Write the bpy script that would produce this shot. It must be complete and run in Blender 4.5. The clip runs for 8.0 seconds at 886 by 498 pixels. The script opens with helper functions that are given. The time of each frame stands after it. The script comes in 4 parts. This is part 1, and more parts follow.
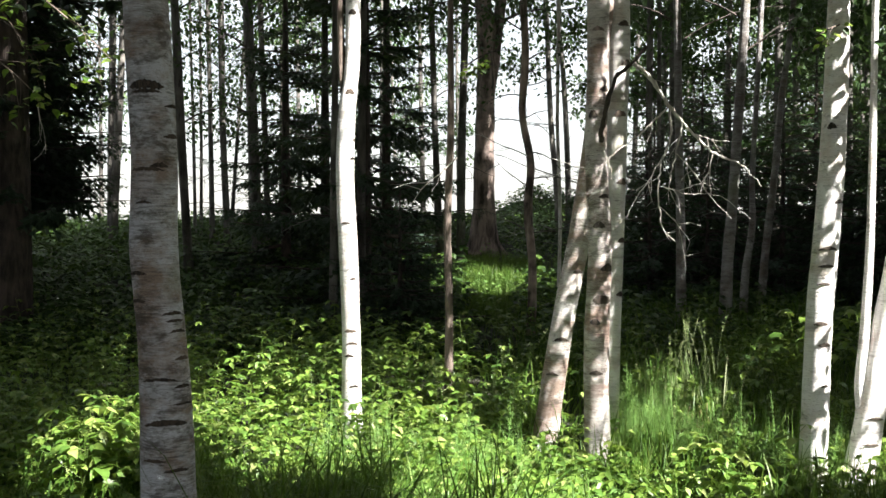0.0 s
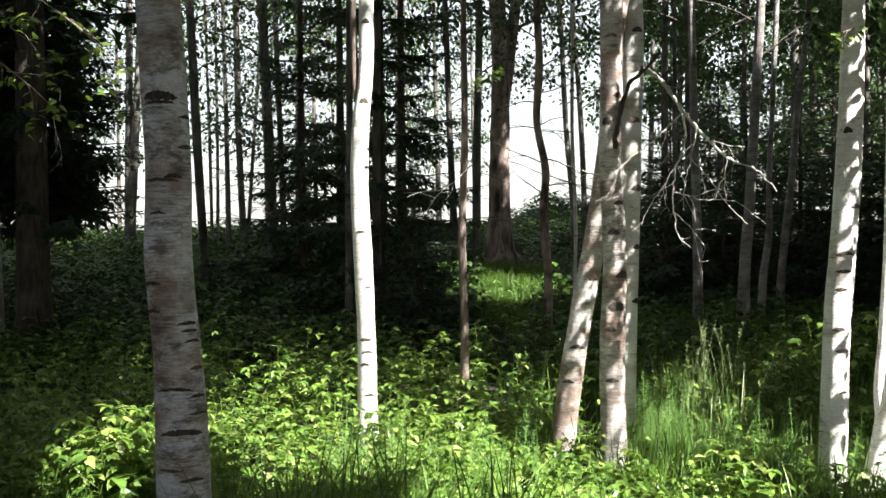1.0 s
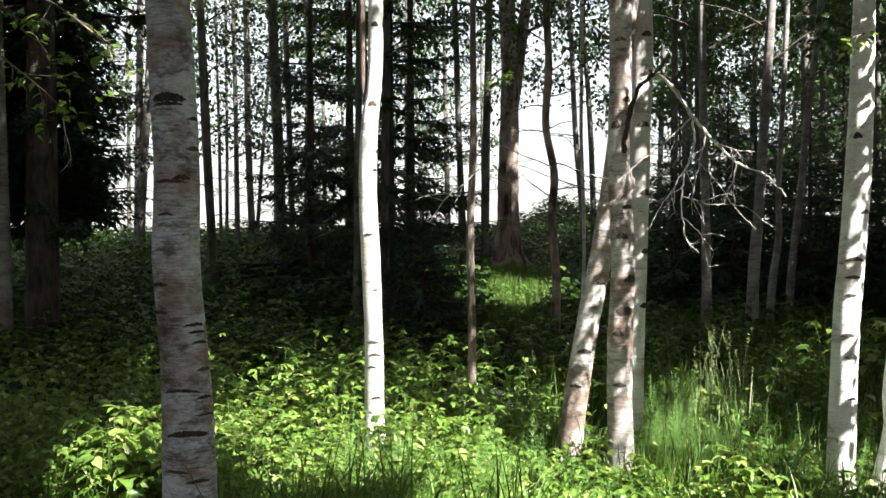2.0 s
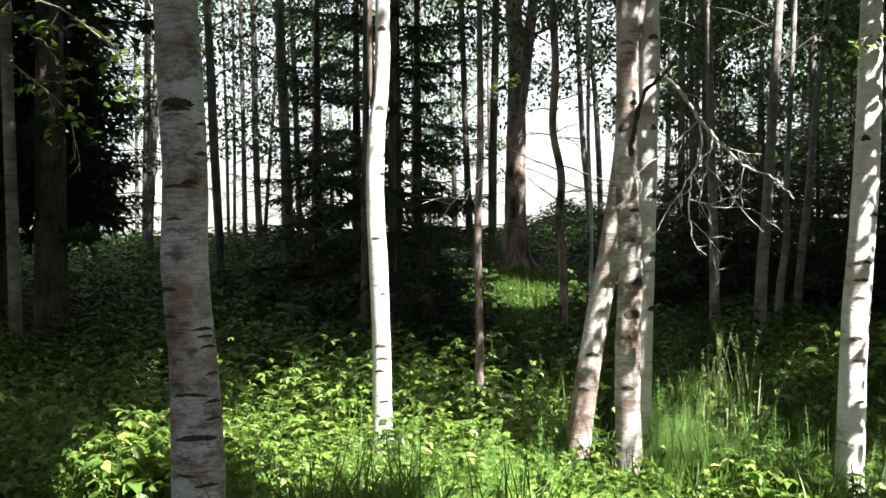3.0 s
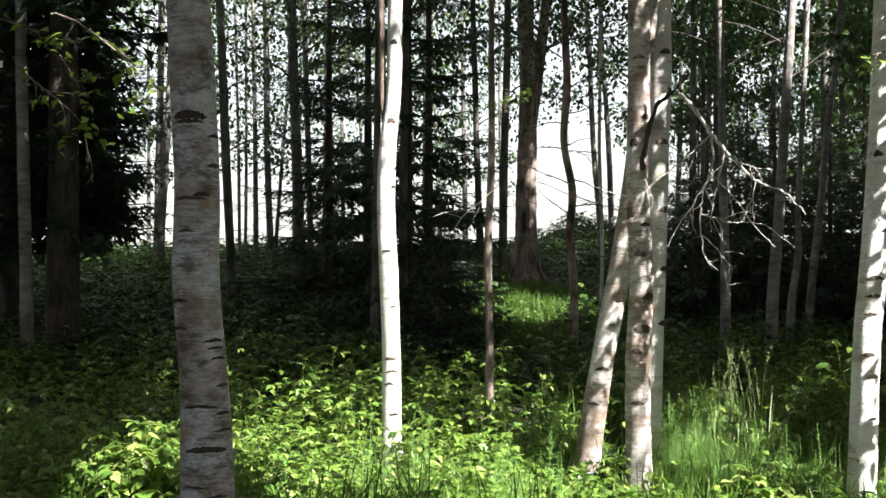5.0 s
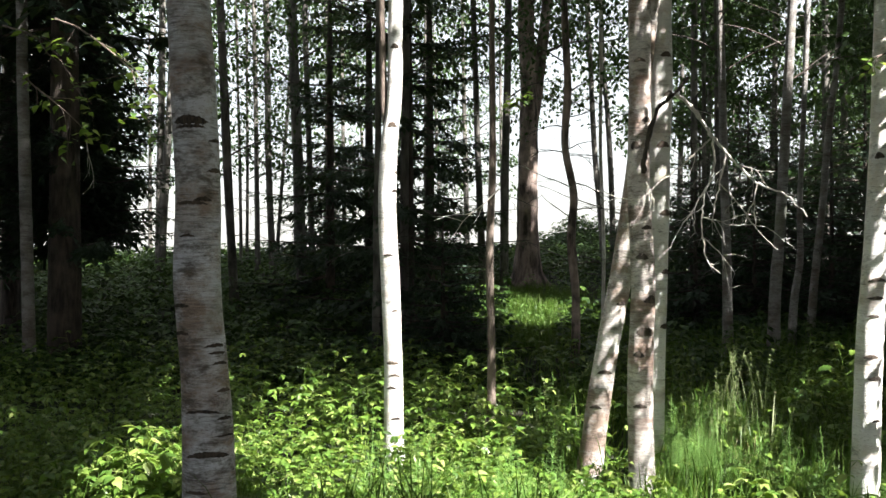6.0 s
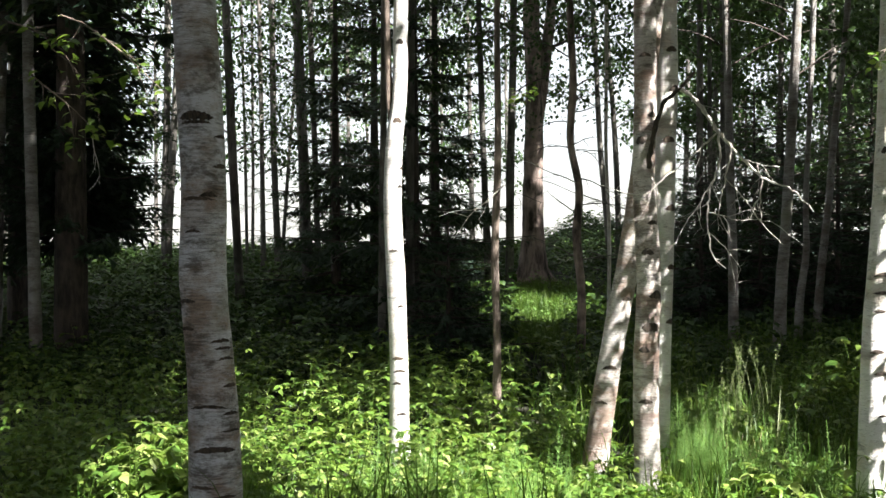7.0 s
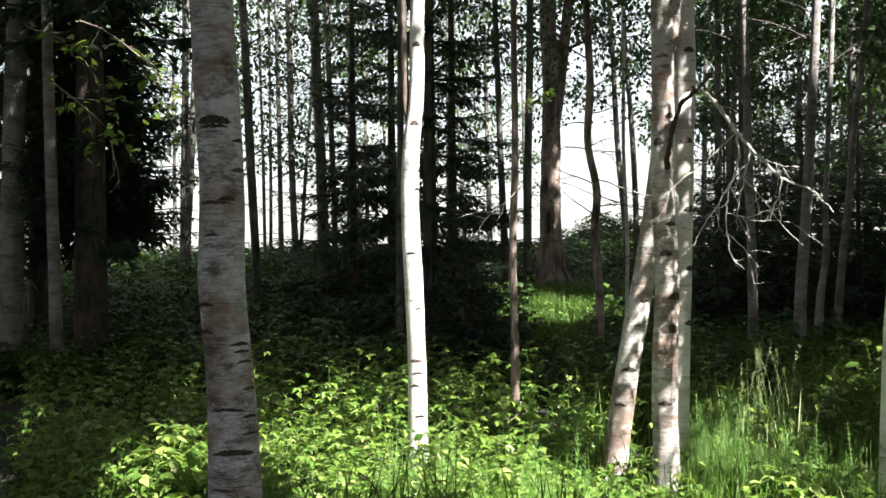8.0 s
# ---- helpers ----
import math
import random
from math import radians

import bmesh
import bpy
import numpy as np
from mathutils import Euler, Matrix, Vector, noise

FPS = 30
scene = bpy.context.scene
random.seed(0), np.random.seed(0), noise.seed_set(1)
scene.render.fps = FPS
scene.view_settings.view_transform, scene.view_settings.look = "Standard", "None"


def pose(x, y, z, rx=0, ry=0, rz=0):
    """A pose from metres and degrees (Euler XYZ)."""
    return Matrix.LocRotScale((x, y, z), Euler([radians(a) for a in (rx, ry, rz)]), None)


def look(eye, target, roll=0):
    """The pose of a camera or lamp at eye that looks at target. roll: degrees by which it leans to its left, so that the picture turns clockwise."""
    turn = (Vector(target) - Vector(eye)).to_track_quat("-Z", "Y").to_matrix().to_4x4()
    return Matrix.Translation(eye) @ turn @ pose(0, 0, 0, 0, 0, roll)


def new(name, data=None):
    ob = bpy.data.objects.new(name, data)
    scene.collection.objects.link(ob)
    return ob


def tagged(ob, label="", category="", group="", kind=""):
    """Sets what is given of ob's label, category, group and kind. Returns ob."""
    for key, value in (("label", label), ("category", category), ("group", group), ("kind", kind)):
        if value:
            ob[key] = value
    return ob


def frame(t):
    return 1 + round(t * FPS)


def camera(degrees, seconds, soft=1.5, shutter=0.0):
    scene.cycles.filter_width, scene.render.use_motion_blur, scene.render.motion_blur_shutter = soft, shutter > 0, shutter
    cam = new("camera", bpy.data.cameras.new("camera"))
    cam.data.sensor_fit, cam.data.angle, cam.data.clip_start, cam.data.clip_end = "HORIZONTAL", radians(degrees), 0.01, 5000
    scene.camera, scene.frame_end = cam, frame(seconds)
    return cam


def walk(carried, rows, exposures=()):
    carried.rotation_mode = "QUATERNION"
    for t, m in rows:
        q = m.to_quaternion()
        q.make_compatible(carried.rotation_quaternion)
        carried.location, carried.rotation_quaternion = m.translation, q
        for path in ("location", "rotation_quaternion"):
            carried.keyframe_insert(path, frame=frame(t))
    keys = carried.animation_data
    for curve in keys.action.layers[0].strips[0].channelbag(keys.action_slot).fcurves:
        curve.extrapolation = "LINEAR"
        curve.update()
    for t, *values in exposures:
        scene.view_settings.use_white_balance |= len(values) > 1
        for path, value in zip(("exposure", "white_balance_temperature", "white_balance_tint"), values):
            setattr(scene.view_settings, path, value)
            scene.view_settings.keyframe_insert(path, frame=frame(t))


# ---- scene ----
cam = camera(48.0, 8.0)
PATH = [
    (0.0, pose(0.000, 0.000, 1.550, 88.60, 0.00, 0.00)),
    (0.5, pose(0.002, 0.004, 1.550, 88.97, 0.25, 0.64)),
    (1.0, pose(0.014, 0.003, 1.551, 89.05, 0.46, 0.96)),
    (1.5, pose(0.020, 0.006, 1.550, 89.17, 0.12, 1.25)),
    (3.0, pose(0.019, -0.001, 1.553, 89.43, 0.26, 1.885)),
    (3.5, pose(0.016, -0.003, 1.555, 89.59, -0.11, 2.08)),
    (4.0, pose(0.016, -0.002, 1.553, 89.48, -0.04, 2.30)),
    (4.5, pose(0.017, -0.004, 1.555, 89.82, -0.19, 2.45)),
    (6.0, pose(0.018, 0.002, 1.556, 90.38, 0.13, 2.57)),
    (6.5, pose(0.018, -0.007, 1.556, 90.40, 0.08, 2.63)),
    (7.0, pose(0.019, -0.000, 1.553, 90.15, 0.21, 2.89)),
    (7.5, pose(0.020, 0.001, 1.554, 90.10, 0.20, 3.13)),
    (8.0, pose(0.019, -0.000, 1.556, 90.26, 0.47, 3.90)),
]
walk(cam, PATH)

# ---- light ----
SUN_EL, SUN_AZ = 46.0, 50.0          # the sun stands behind the camera, to its right
TO_SUN = Vector((math.sin(radians(SUN_AZ)) * math.cos(radians(SUN_EL)),
                 -math.cos(radians(SUN_AZ)) * math.cos(radians(SUN_EL)), math.sin(radians(SUN_EL))))
sun_data = bpy.data.lights.new("sun", "SUN")
sun_data.energy, sun_data.angle, sun_data.color = 5.0, radians(0.53), (1.0, 0.965, 0.92)
sun = new("sun", sun_data)
sun.matrix_world = look(TO_SUN * 50, (0, 0, 0))

world = bpy.data.worlds.new("sky")
scene.world = world
world.use_nodes = True
wn, wl = world.node_tree.nodes, world.node_tree.links
sky = wn.new("ShaderNodeTexSky")
sky.sky_type = "NISHITA"
sky.sun_disc = False
sky.sun_elevation, sky.sun_rotation = radians(SUN_EL), radians(180 - SUN_AZ)
sky.dust_density, sky.air_density, sky.ozone_density = 2.0, 1.0, 1.0
wn["Background"].inputs["Strength"].default_value = 0.036
# A thin bright veil of cloud over the blue.
veil = wn.new("ShaderNodeMix")
veil.data_type = "RGBA"
veil.inputs[0].default_value = 0.5
veil.inputs[7].default_value = (8.8, 8.6, 8.2, 1)
wl.new(sky.outputs["Color"], veil.inputs[6])
wl.new(veil.outputs[2], wn["Background"].inputs["Color"])
scene.view_settings.exposure = 2.66


# ---- materials ----
class Nodes:
    def __init__(self, name):
        self.mat = bpy.data.materials.new(name)
        self.mat.use_nodes = True
        self.n, self.l = self.mat.node_tree.nodes, self.mat.node_tree.links
        self.bsdf, self.out = self.n["Principled BSDF"], self.n["Material Output"]
        self.coord = self.n.new("ShaderNodeTexCoord").outputs["Object"]

    def node(self, kind, **values):
        nd = self.n.new(kind)
        for key, value in values.items():
            nd.inputs[key].default_value = value
        return nd

    def noise(self, scale, stretch=(1, 1, 1), detail=4, rough=0.55):
        m = self.node("ShaderNodeMapping", Scale=stretch)
        self.l.new(self.coord, m.inputs["Vector"])
        t = self.node("ShaderNodeTexNoise", Scale=scale, Detail=detail, Roughness=rough)
        self.l.new(m.outputs[0], t.inputs["Vector"])
        return t.outputs["Fac"]

    def ramp(self, fac, stops):
        r = self.n.new("ShaderNodeValToRGB")
        e = r.color_ramp.elements
        while len(e) < len(stops):
            e.new(0.5)
        for k, (p, c) in enumerate(stops):
            e[k].position = p
            e[k].color = (*c, 1) if isinstance(c, tuple) else (c, c, c, 1)
        self.l.new(fac, r.inputs[0])
        return r.outputs["Color"]

    def mix(self, fac, a, b, mode="MIX"):
        m = self.n.new("ShaderNodeMix")
        m.data_type, m.blend_type = "RGBA", mode
        for value, socket in ((fac, m.inputs[0]), (a, m.inputs[6]), (b, m.inputs[7])):
            if isinstance(value, (tuple, float, int)):
                socket.default_value = (*value, 1) if isinstance(value, tuple) else value
            else:
                self.l.new(value, socket)
        return m.outputs[2]

    def bump(self, height, strength, distance):
        b = self.node("ShaderNodeBump", Strength=strength, Distance=distance)
        self.l.new(height, b.inputs["Height"])
        self.l.new(b.outputs[0], self.bsdf.inputs["Normal"])

    def paint(self, color, rough=0.7):
        if isinstance(color, tuple):
            self.bsdf.inputs["Base Color"].default_value = (*color, 1)
        else:
            self.l.new(color, self.bsdf.inputs["Base Color"])
        self.bsdf.inputs["Roughness"].default_value = rough
        return self.mat


def leaf_material(name, stops, through_light=0.4, rough=0.45, glow=0.4, sheen=0.2):
    k = Nodes(name)
    geo = k.n.new("ShaderNodeNewGeometry")
    col = k.ramp(geo.outputs["Random Per Island"], stops)
    blotch = k.noise(14.0, detail=3)
    col = k.mix(0.35, col, k.ramp(blotch, [(0.35, 0.55), (0.7, 1.0)]), "MULTIPLY")
    k.paint(col, rough)
    k.bsdf.inputs["Specular IOR Level"].default_value = sheen
    tl = k.n.new("ShaderNodeBsdfTranslucent")
    k.l.new(k.mix(glow, col, (0.35, 0.5, 0.05)), tl.inputs["Color"])
    ms = k.n.new("ShaderNodeMixShader")
    ms.inputs[0].default_value = through_light
    k.l.new(k.bsdf.outputs[0], ms.inputs[1])
    k.l.new(tl.outputs[0], ms.inputs[2])
    k.l.new(ms.outputs[0], k.out.inputs["Surface"])
    return k.mat


def own_coord(k):
    """Shift the pattern for every object, so that no two stems look alike."""
    info = k.n.new("ShaderNodeObjectInfo")
    far = k.node("ShaderNodeVectorMath")
    far.operation = "MULTIPLY_ADD"
    far.inputs[1].default_value = (37.0, 61.0, 83.0)
    k.l.new(info.outputs["Random"], far.inputs[0])
    k.l.new(k.coord, far.inputs[2])
    k.coord = far.outputs[0]


def birch_bark(name, light, warm, dark, patch, browning=0.38, wrinkled=0.75):
    """White papery bark: short level dashes, curling wrinkles, brown rings, dark patches, lichen."""
    k = Nodes(name)
    own_coord(k)
    wrinkle = k.noise(13, (1, 1, 9.0), 6, 0.75)
    paper = k.ramp(k.noise(5.0, (1, 1, 1.6), 4), [(0.38, 0.0), (0.62, 1.0)])
    band = k.noise(2.6, (1.3, 1.3, 2.2), 7, 0.72)
    ring = k.ramp(k.noise(1.1, (0.8, 0.8, 4.5), 6, 0.75), [(0.36, 1.0), (0.44, 0.0)])
    blot = k.ramp(k.noise(6.5, (1.0, 1.0, 2.3), 8, 0.76), [(patch - 0.10, 0.0), (patch + 0.01, 1.0)])
    dash = k.ramp(k.noise(34, (1, 1, 8.0), 3, 0.6), [(0.34, 0.0), (0.40, 1.0)])
    base = k.mix(k.ramp(band, [(browning, 0.0), (browning + 0.16, 1.0)]), warm, light)
    lined = k.mix(wrinkled, base, k.ramp(wrinkle, [(0.40, 0.22), (0.54, 0.95), (0.72, 1.15)]), "MULTIPLY")
    base = k.mix(paper, lined, base)
    col = k.mix(dash, k.mix(0.7, base, dark), base)
    col = k.mix(ring, col, k.mix(0.7, col, tuple(0.45 * c for c in warm)))
    col = k.mix(blot, k.mix(0.8, col, (0.075, 0.058, 0.042)), col)
    col = k.mix(k.ramp(k.noise(3.4, (1, 1, 0.8), 5), [(0.6, 0.0), (0.72, 0.5)]), col, (0.17, 0.18, 0.10))
    k.bump(k.mix(0.4, wrinkle, k.noise(60, (1, 1, 3.0), 5, 0.7)), 0.9, 0.02)
    return k.paint(col, 0.7)


def rough_bark(name, light, dark, scale=9.0):
    """Furrowed bark with upright plates."""
    k = Nodes(name)
    own_coord(k)
    furrow = k.noise(scale, (1.6, 1.6, 0.35), 6, 0.65)
    col = k.ramp(furrow, [(0.40, dark), (0.5, tuple(0.5 * (a + b) for a, b in zip(light, dark))), (0.60, light)])
    col = k.mix(k.ramp(k.noise(2.3, (1, 1, 1.3), 4), [(0.5, 0.0), (0.68, 0.6)]), col, tuple(min(1, c * 1.9) for c in light))
    k.bump(furrow, 0.9, 0.03)
    return k.paint(col, 0.85)


BARK_GREY = birch_bark("grey_birch_bark", (0.70, 0.71, 0.76), (0.35, 0.27, 0.22), (0.09, 0.07, 0.055), 0.485, 0.41, 0.85)
# Pale birch bark darkened so its colour carries the stand's shade.
BARK_SHADED = birch_bark("shade_toned_birch_bark", (0.30, 0.29, 0.28), (0.16, 0.13, 0.11), (0.05, 0.042, 0.035), 0.46)
BARK_WHITE = birch_bark("white_birch_bark", (0.84, 0.82, 0.79), (0.66, 0.58, 0.50), (0.2, 0.16, 0.12), 0.41, 0.34, 0.35)
BARK_OLD = birch_bark("weathered_birch_bark", (0.68, 0.65, 0.62), (0.34, 0.25, 0.20), (0.07, 0.05, 0.035), 0.465, 0.42, 0.55)
BARK_RED = birch_bark("brown_peeling_birch_bark", (0.70, 0.65, 0.61), (0.30, 0.205, 0.165), (0.06, 0.045, 0.035), 0.465, 0.40)
BARK_POPLAR = rough_bark("furrowed_poplar_bark", (0.30, 0.23, 0.20), (0.035, 0.025, 0.02), 6.5)
BARK_SPRUCE = rough_bark("dark_spruce_bark", (0.075, 0.058, 0.048), (0.02, 0.016, 0.013), 16)
BARK_BROWN = rough_bark("brown_sapling_bark", (0.18, 0.14, 0.115), (0.065, 0.05, 0.04), 22)
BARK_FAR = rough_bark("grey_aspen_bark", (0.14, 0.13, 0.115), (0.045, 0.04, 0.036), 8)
SCAR = rough_bark("black_branch_scar", (0.085, 0.062, 0.046), (0.018, 0.014, 0.011), 60)
DEADWOOD = rough_bark("bleached_dead_wood", (0.70, 0.66, 0.60), (0.42, 0.38, 0.33), 40)
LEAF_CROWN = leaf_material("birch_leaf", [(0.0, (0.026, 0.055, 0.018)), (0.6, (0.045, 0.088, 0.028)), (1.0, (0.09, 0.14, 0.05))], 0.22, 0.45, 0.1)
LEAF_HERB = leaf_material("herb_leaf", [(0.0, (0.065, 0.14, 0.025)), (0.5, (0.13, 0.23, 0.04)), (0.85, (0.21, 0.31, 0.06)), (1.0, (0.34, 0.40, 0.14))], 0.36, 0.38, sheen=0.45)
LEAF_FERN = leaf_material("fern_leaf", [(0.0, (0.11, 0.24, 0.055)), (1.0, (0.24, 0.39, 0.12))], 0.38, sheen=0.4)
GRASS = leaf_material("grass_blade", [(0.0, (0.035, 0.085, 0.015)), (0.6, (0.085, 0.17, 0.03)), (1.0, (0.19, 0.26, 0.08))], 0.3, 0.4)
# Herb leaf darkened to carry the shade of bank, mound and outer trees.
LEAF_SHADED = leaf_material("shade_toned_herb_leaf", [(0.0, (0.026, 0.058, 0.013)), (0.7, (0.048, 0.098, 0.02)), (1.0, (0.09, 0.145, 0.03))], 0.15, 0.5, 0.15)
PALEGRASS = leaf_material("pale_grass_stalk", [(0.0, (0.18, 0.25, 0.09)), (1.0, (0.36, 0.40, 0.22))], 0.25, 0.6)
DRYGRASS = leaf_material("dry_grass", [(0.0, (0.30, 0.22, 0.11)), (1.0, (0.48, 0.40, 0.24))], 0.25, 0.6)
NEEDLE = leaf_material("spruce_needle", [(0.0, (0.016, 0.034, 0.021)), (0.75, (0.032, 0.058, 0.038)), (1.0, (0.075, 0.105, 0.085))], 0.12, 0.55)


def soil_material():
    k = Nodes("forest_soil")
    big, fine = k.noise(0.9, detail=5), k.noise(24, detail=6, rough=0.7)
    col = k.mix(k.ramp(big, [(0.4, 0.0), (0.62, 1.0)]), (0.032, 0.026, 0.016), (0.022, 0.042, 0.012))
    col = k.mix(0.6, col, k.ramp(fine, [(0.3, 0.35), (0.7, 1.0)]), "MULTIPLY")
    k.bump(fine, 0.8, 0.03)
    return k.paint(col, 0.95)


SOIL = soil_material()


# ---- mesh building ----
def soup(name, verts, faces, material, smooth=False):
    me = bpy.data.meshes.new(name)
    me.from_pydata(verts, [], faces)
    me.materials.append(material)
    if smooth:
        me.polygons.foreach_set("use_smooth", [True] * len(me.polygons))
    me.update()
    return me


def tri_mesh(name, verts, tris, material):
    """A mesh of loose triangles from two arrays."""
    me = bpy.data.meshes.new(name)
    n = len(tris)
    me.vertices.add(len(verts))
    me.vertices.foreach_set("co", np.asarray(verts, np.float32).ravel())
    me.loops.add(3 * n)
    me.loops.foreach_set("vertex_index", np.asarray(tris, np.int32).ravel())
    me.polygons.add(n)
    me.polygons.foreach_set("loop_start", np.arange(0, 3 * n, 3, dtype=np.int32))
    me.materials.append(material)
    me.update(calc_edges=True)
    return me


def thing(name, label, category, at=(0, 0, 0), group="", kind=""):
    ob = new(name)
    ob.location = at
    return tagged(ob, label, category, group, kind)


def part(name, me, parent, label=""):
    ob = new(name, me)
    ob.parent = parent
    return tagged(ob, label)


def turns(yaw, pitch, roll):
    """Rotation matrices Rz(yaw) Rx(pitch) Ry(roll) for arrays of angles."""
    cy, sy, cp, sp, cr, sr = np.cos(yaw), np.sin(yaw), np.cos(pitch), np.sin(pitch), np.cos(roll), np.sin(roll)
    o, i = np.zeros_like(cy), np.ones_like(cy)
    rz = np.stack([cy, -sy, o, sy, cy, o, o, o, i], -1).reshape(-1, 3, 3)
    rx = np.stack([i, o, o, o, cp, -sp, o, sp, cp], -1).reshape(-1, 3, 3)
    ry = np.stack([cr, o, sr, o, i, o, -sr, o, cr], -1).reshape(-1, 3, 3)
    return rz @ rx @ ry


def scatter(shape, where, rot, size):
    """Copies of one small shape (verts, tris), turned, sized and placed, as one soup."""
    v, t = shape
    where, size = np.asarray(where, float), np.asarray(size, float)
    if size.ndim == 1:
        size = size[:, None].repeat(3, 1)
    pts = np.einsum("nij,nkj->nki", rot, v[None] * size[:, None]) + where[:, None]
    tri = t[None] + (np.arange(len(where)) * len(v))[:, None, None]
    return pts.reshape(-1, 3), tri.reshape(-1, 3)


def merge(pieces):
    vs, ts, k = [], [], 0
    for v, t in pieces:
        vs.append(v)
        ts.append(t + k)
        k += len(v)
    return np.concatenate(vs), np.concatenate(ts)


def tube(path, radii, sides=5):
    """A tapered tube along points, as triangles."""
    path, radii = np.asarray(path, float), np.asarray(radii, float)
    d = np.gradient(path, axis=0)
    d /= np.linalg.norm(d, axis=1)[:, None] + 1e-9
    ref = np.array([0.31, 0.95, 0.05]) if abs(d[0, 2]) > 0.7 else np.array([0.0, 0.0, 1.0])
    a = np.cross(d, ref)
    a /= np.linalg.norm(a, axis=1)[:, None] + 1e-9
    b = np.cross(d, a)
    ang = np.linspace(0, 2 * np.pi, sides, endpoint=False)
    ring = path[:, None] + radii[:, None, None] * (np.cos(ang)[None, :, None] * a[:, None] + np.sin(ang)[None, :, None] * b[:, None])
    n = len(path)
    i, j = np.meshgrid(np.arange(n - 1), np.arange(sides), indexing="ij")
    p, q = i * sides + j, i * sides + (j + 1) % sides
    t = np.concatenate([np.stack([p, q, q + sides], -1).reshape(-1, 3), np.stack([p, q + sides, p + sides], -1).reshape(-1, 3)])
    return ring.reshape(-1, 3), t


LEAF = (np.array([(0, 0, 0), (0, 0.45, -0.04), (0, 1, -0.16), (-0.31, 0.36, 0.05), (0.31, 0.36, 0.05)], float),
        np.array([(0, 4, 1), (4, 2, 1), (0, 1, 3), (1, 2, 3)]))
LEAF_FINE = (np.array([(0, -0.3, 0.02), (0, 0, 0), (0, 0.35, -0.03), (0, 0.7, -0.08), (0, 1, -0.2), (-0.26, 0.1, 0.03), (-0.33, 0.36, 0.04),
                       (-0.19, 0.68, -0.02), (0.26, 0.1, 0.03), (0.33, 0.36, 0.04), (0.19, 0.68, -0.02), (0.02, -0.3, 0.02)], float),
             np.array([(0, 11, 1), (1, 8, 2), (8, 9, 2), (9, 10, 2), (10, 3, 2), (10, 4, 3), (1, 2, 5), (5, 2, 6), (6, 2, 7), (7, 2, 3), (7, 3, 4)]))
LEAF_BROAD = (LEAF_FINE[0], LEAF_FINE[1][1:])
LEAF_PLAIN = (np.array([(0, 0, 0), (0.33, 0.42, 0.06), (0, 1, -0.1), (-0.33, 0.42, 0.06)], float), np.array([(0, 1, 2), (0, 2, 3)]))


# ---- ground ----
def smooth(a, b, x):
    t = min(1.0, max(0.0, (x - a) / (b - a)))
    return t * t * (3 - 2 * t)


def ground_z(x, y):
    """A glade that rises to a bank, behind which the land falls away to the plain."""
    side = 1.0 - 0.42 * smooth(0.08, 0.22, x / max(y, 4.0))
    z = 0.30 * smooth(5.2, 9.0, y) + 1.02 * side * smooth(8.0, 18.5, y)
    z += 0.85 * math.exp(-((x - 2.3) / 1.5) ** 2 - ((y - 23.0) / 2.2) ** 2)
    far = math.hypot(x, y)
    z -= 3.4 * smooth(26, 70, far)
    if far < 40:
        z += 0.09 * noise.noise((x * 0.5, y * 0.5, 0)) + 0.03 * noise.noise((x * 1.9, y * 1.9, 4))
    return z


def build_ground():
    def steps():
        near = [0.4 * i for i in range(0, 76)]
        d, s = near[-1], 0.4
        while d < 2500:
            s *= 1.28
            d += s
            near.append(d)
        return near
    half = steps()
    axis = [-d for d in reversed(half[1:])] + half
    verts = [(x, y + 6, ground_z(x, y + 6)) for y in axis for x in axis]
    n = len(axis)
    faces = [(j * n + i, j * n + i + 1, (j + 1) * n + i + 1, (j + 1) * n + i) for j in range(n - 1) for i in range(n - 1)]
    ob = new("ground", soup("ground", verts, faces, SOIL, True))
    tagged(ob, "dark mossy forest soil rising to a low bank", "ground", kind="structure")


build_ground()

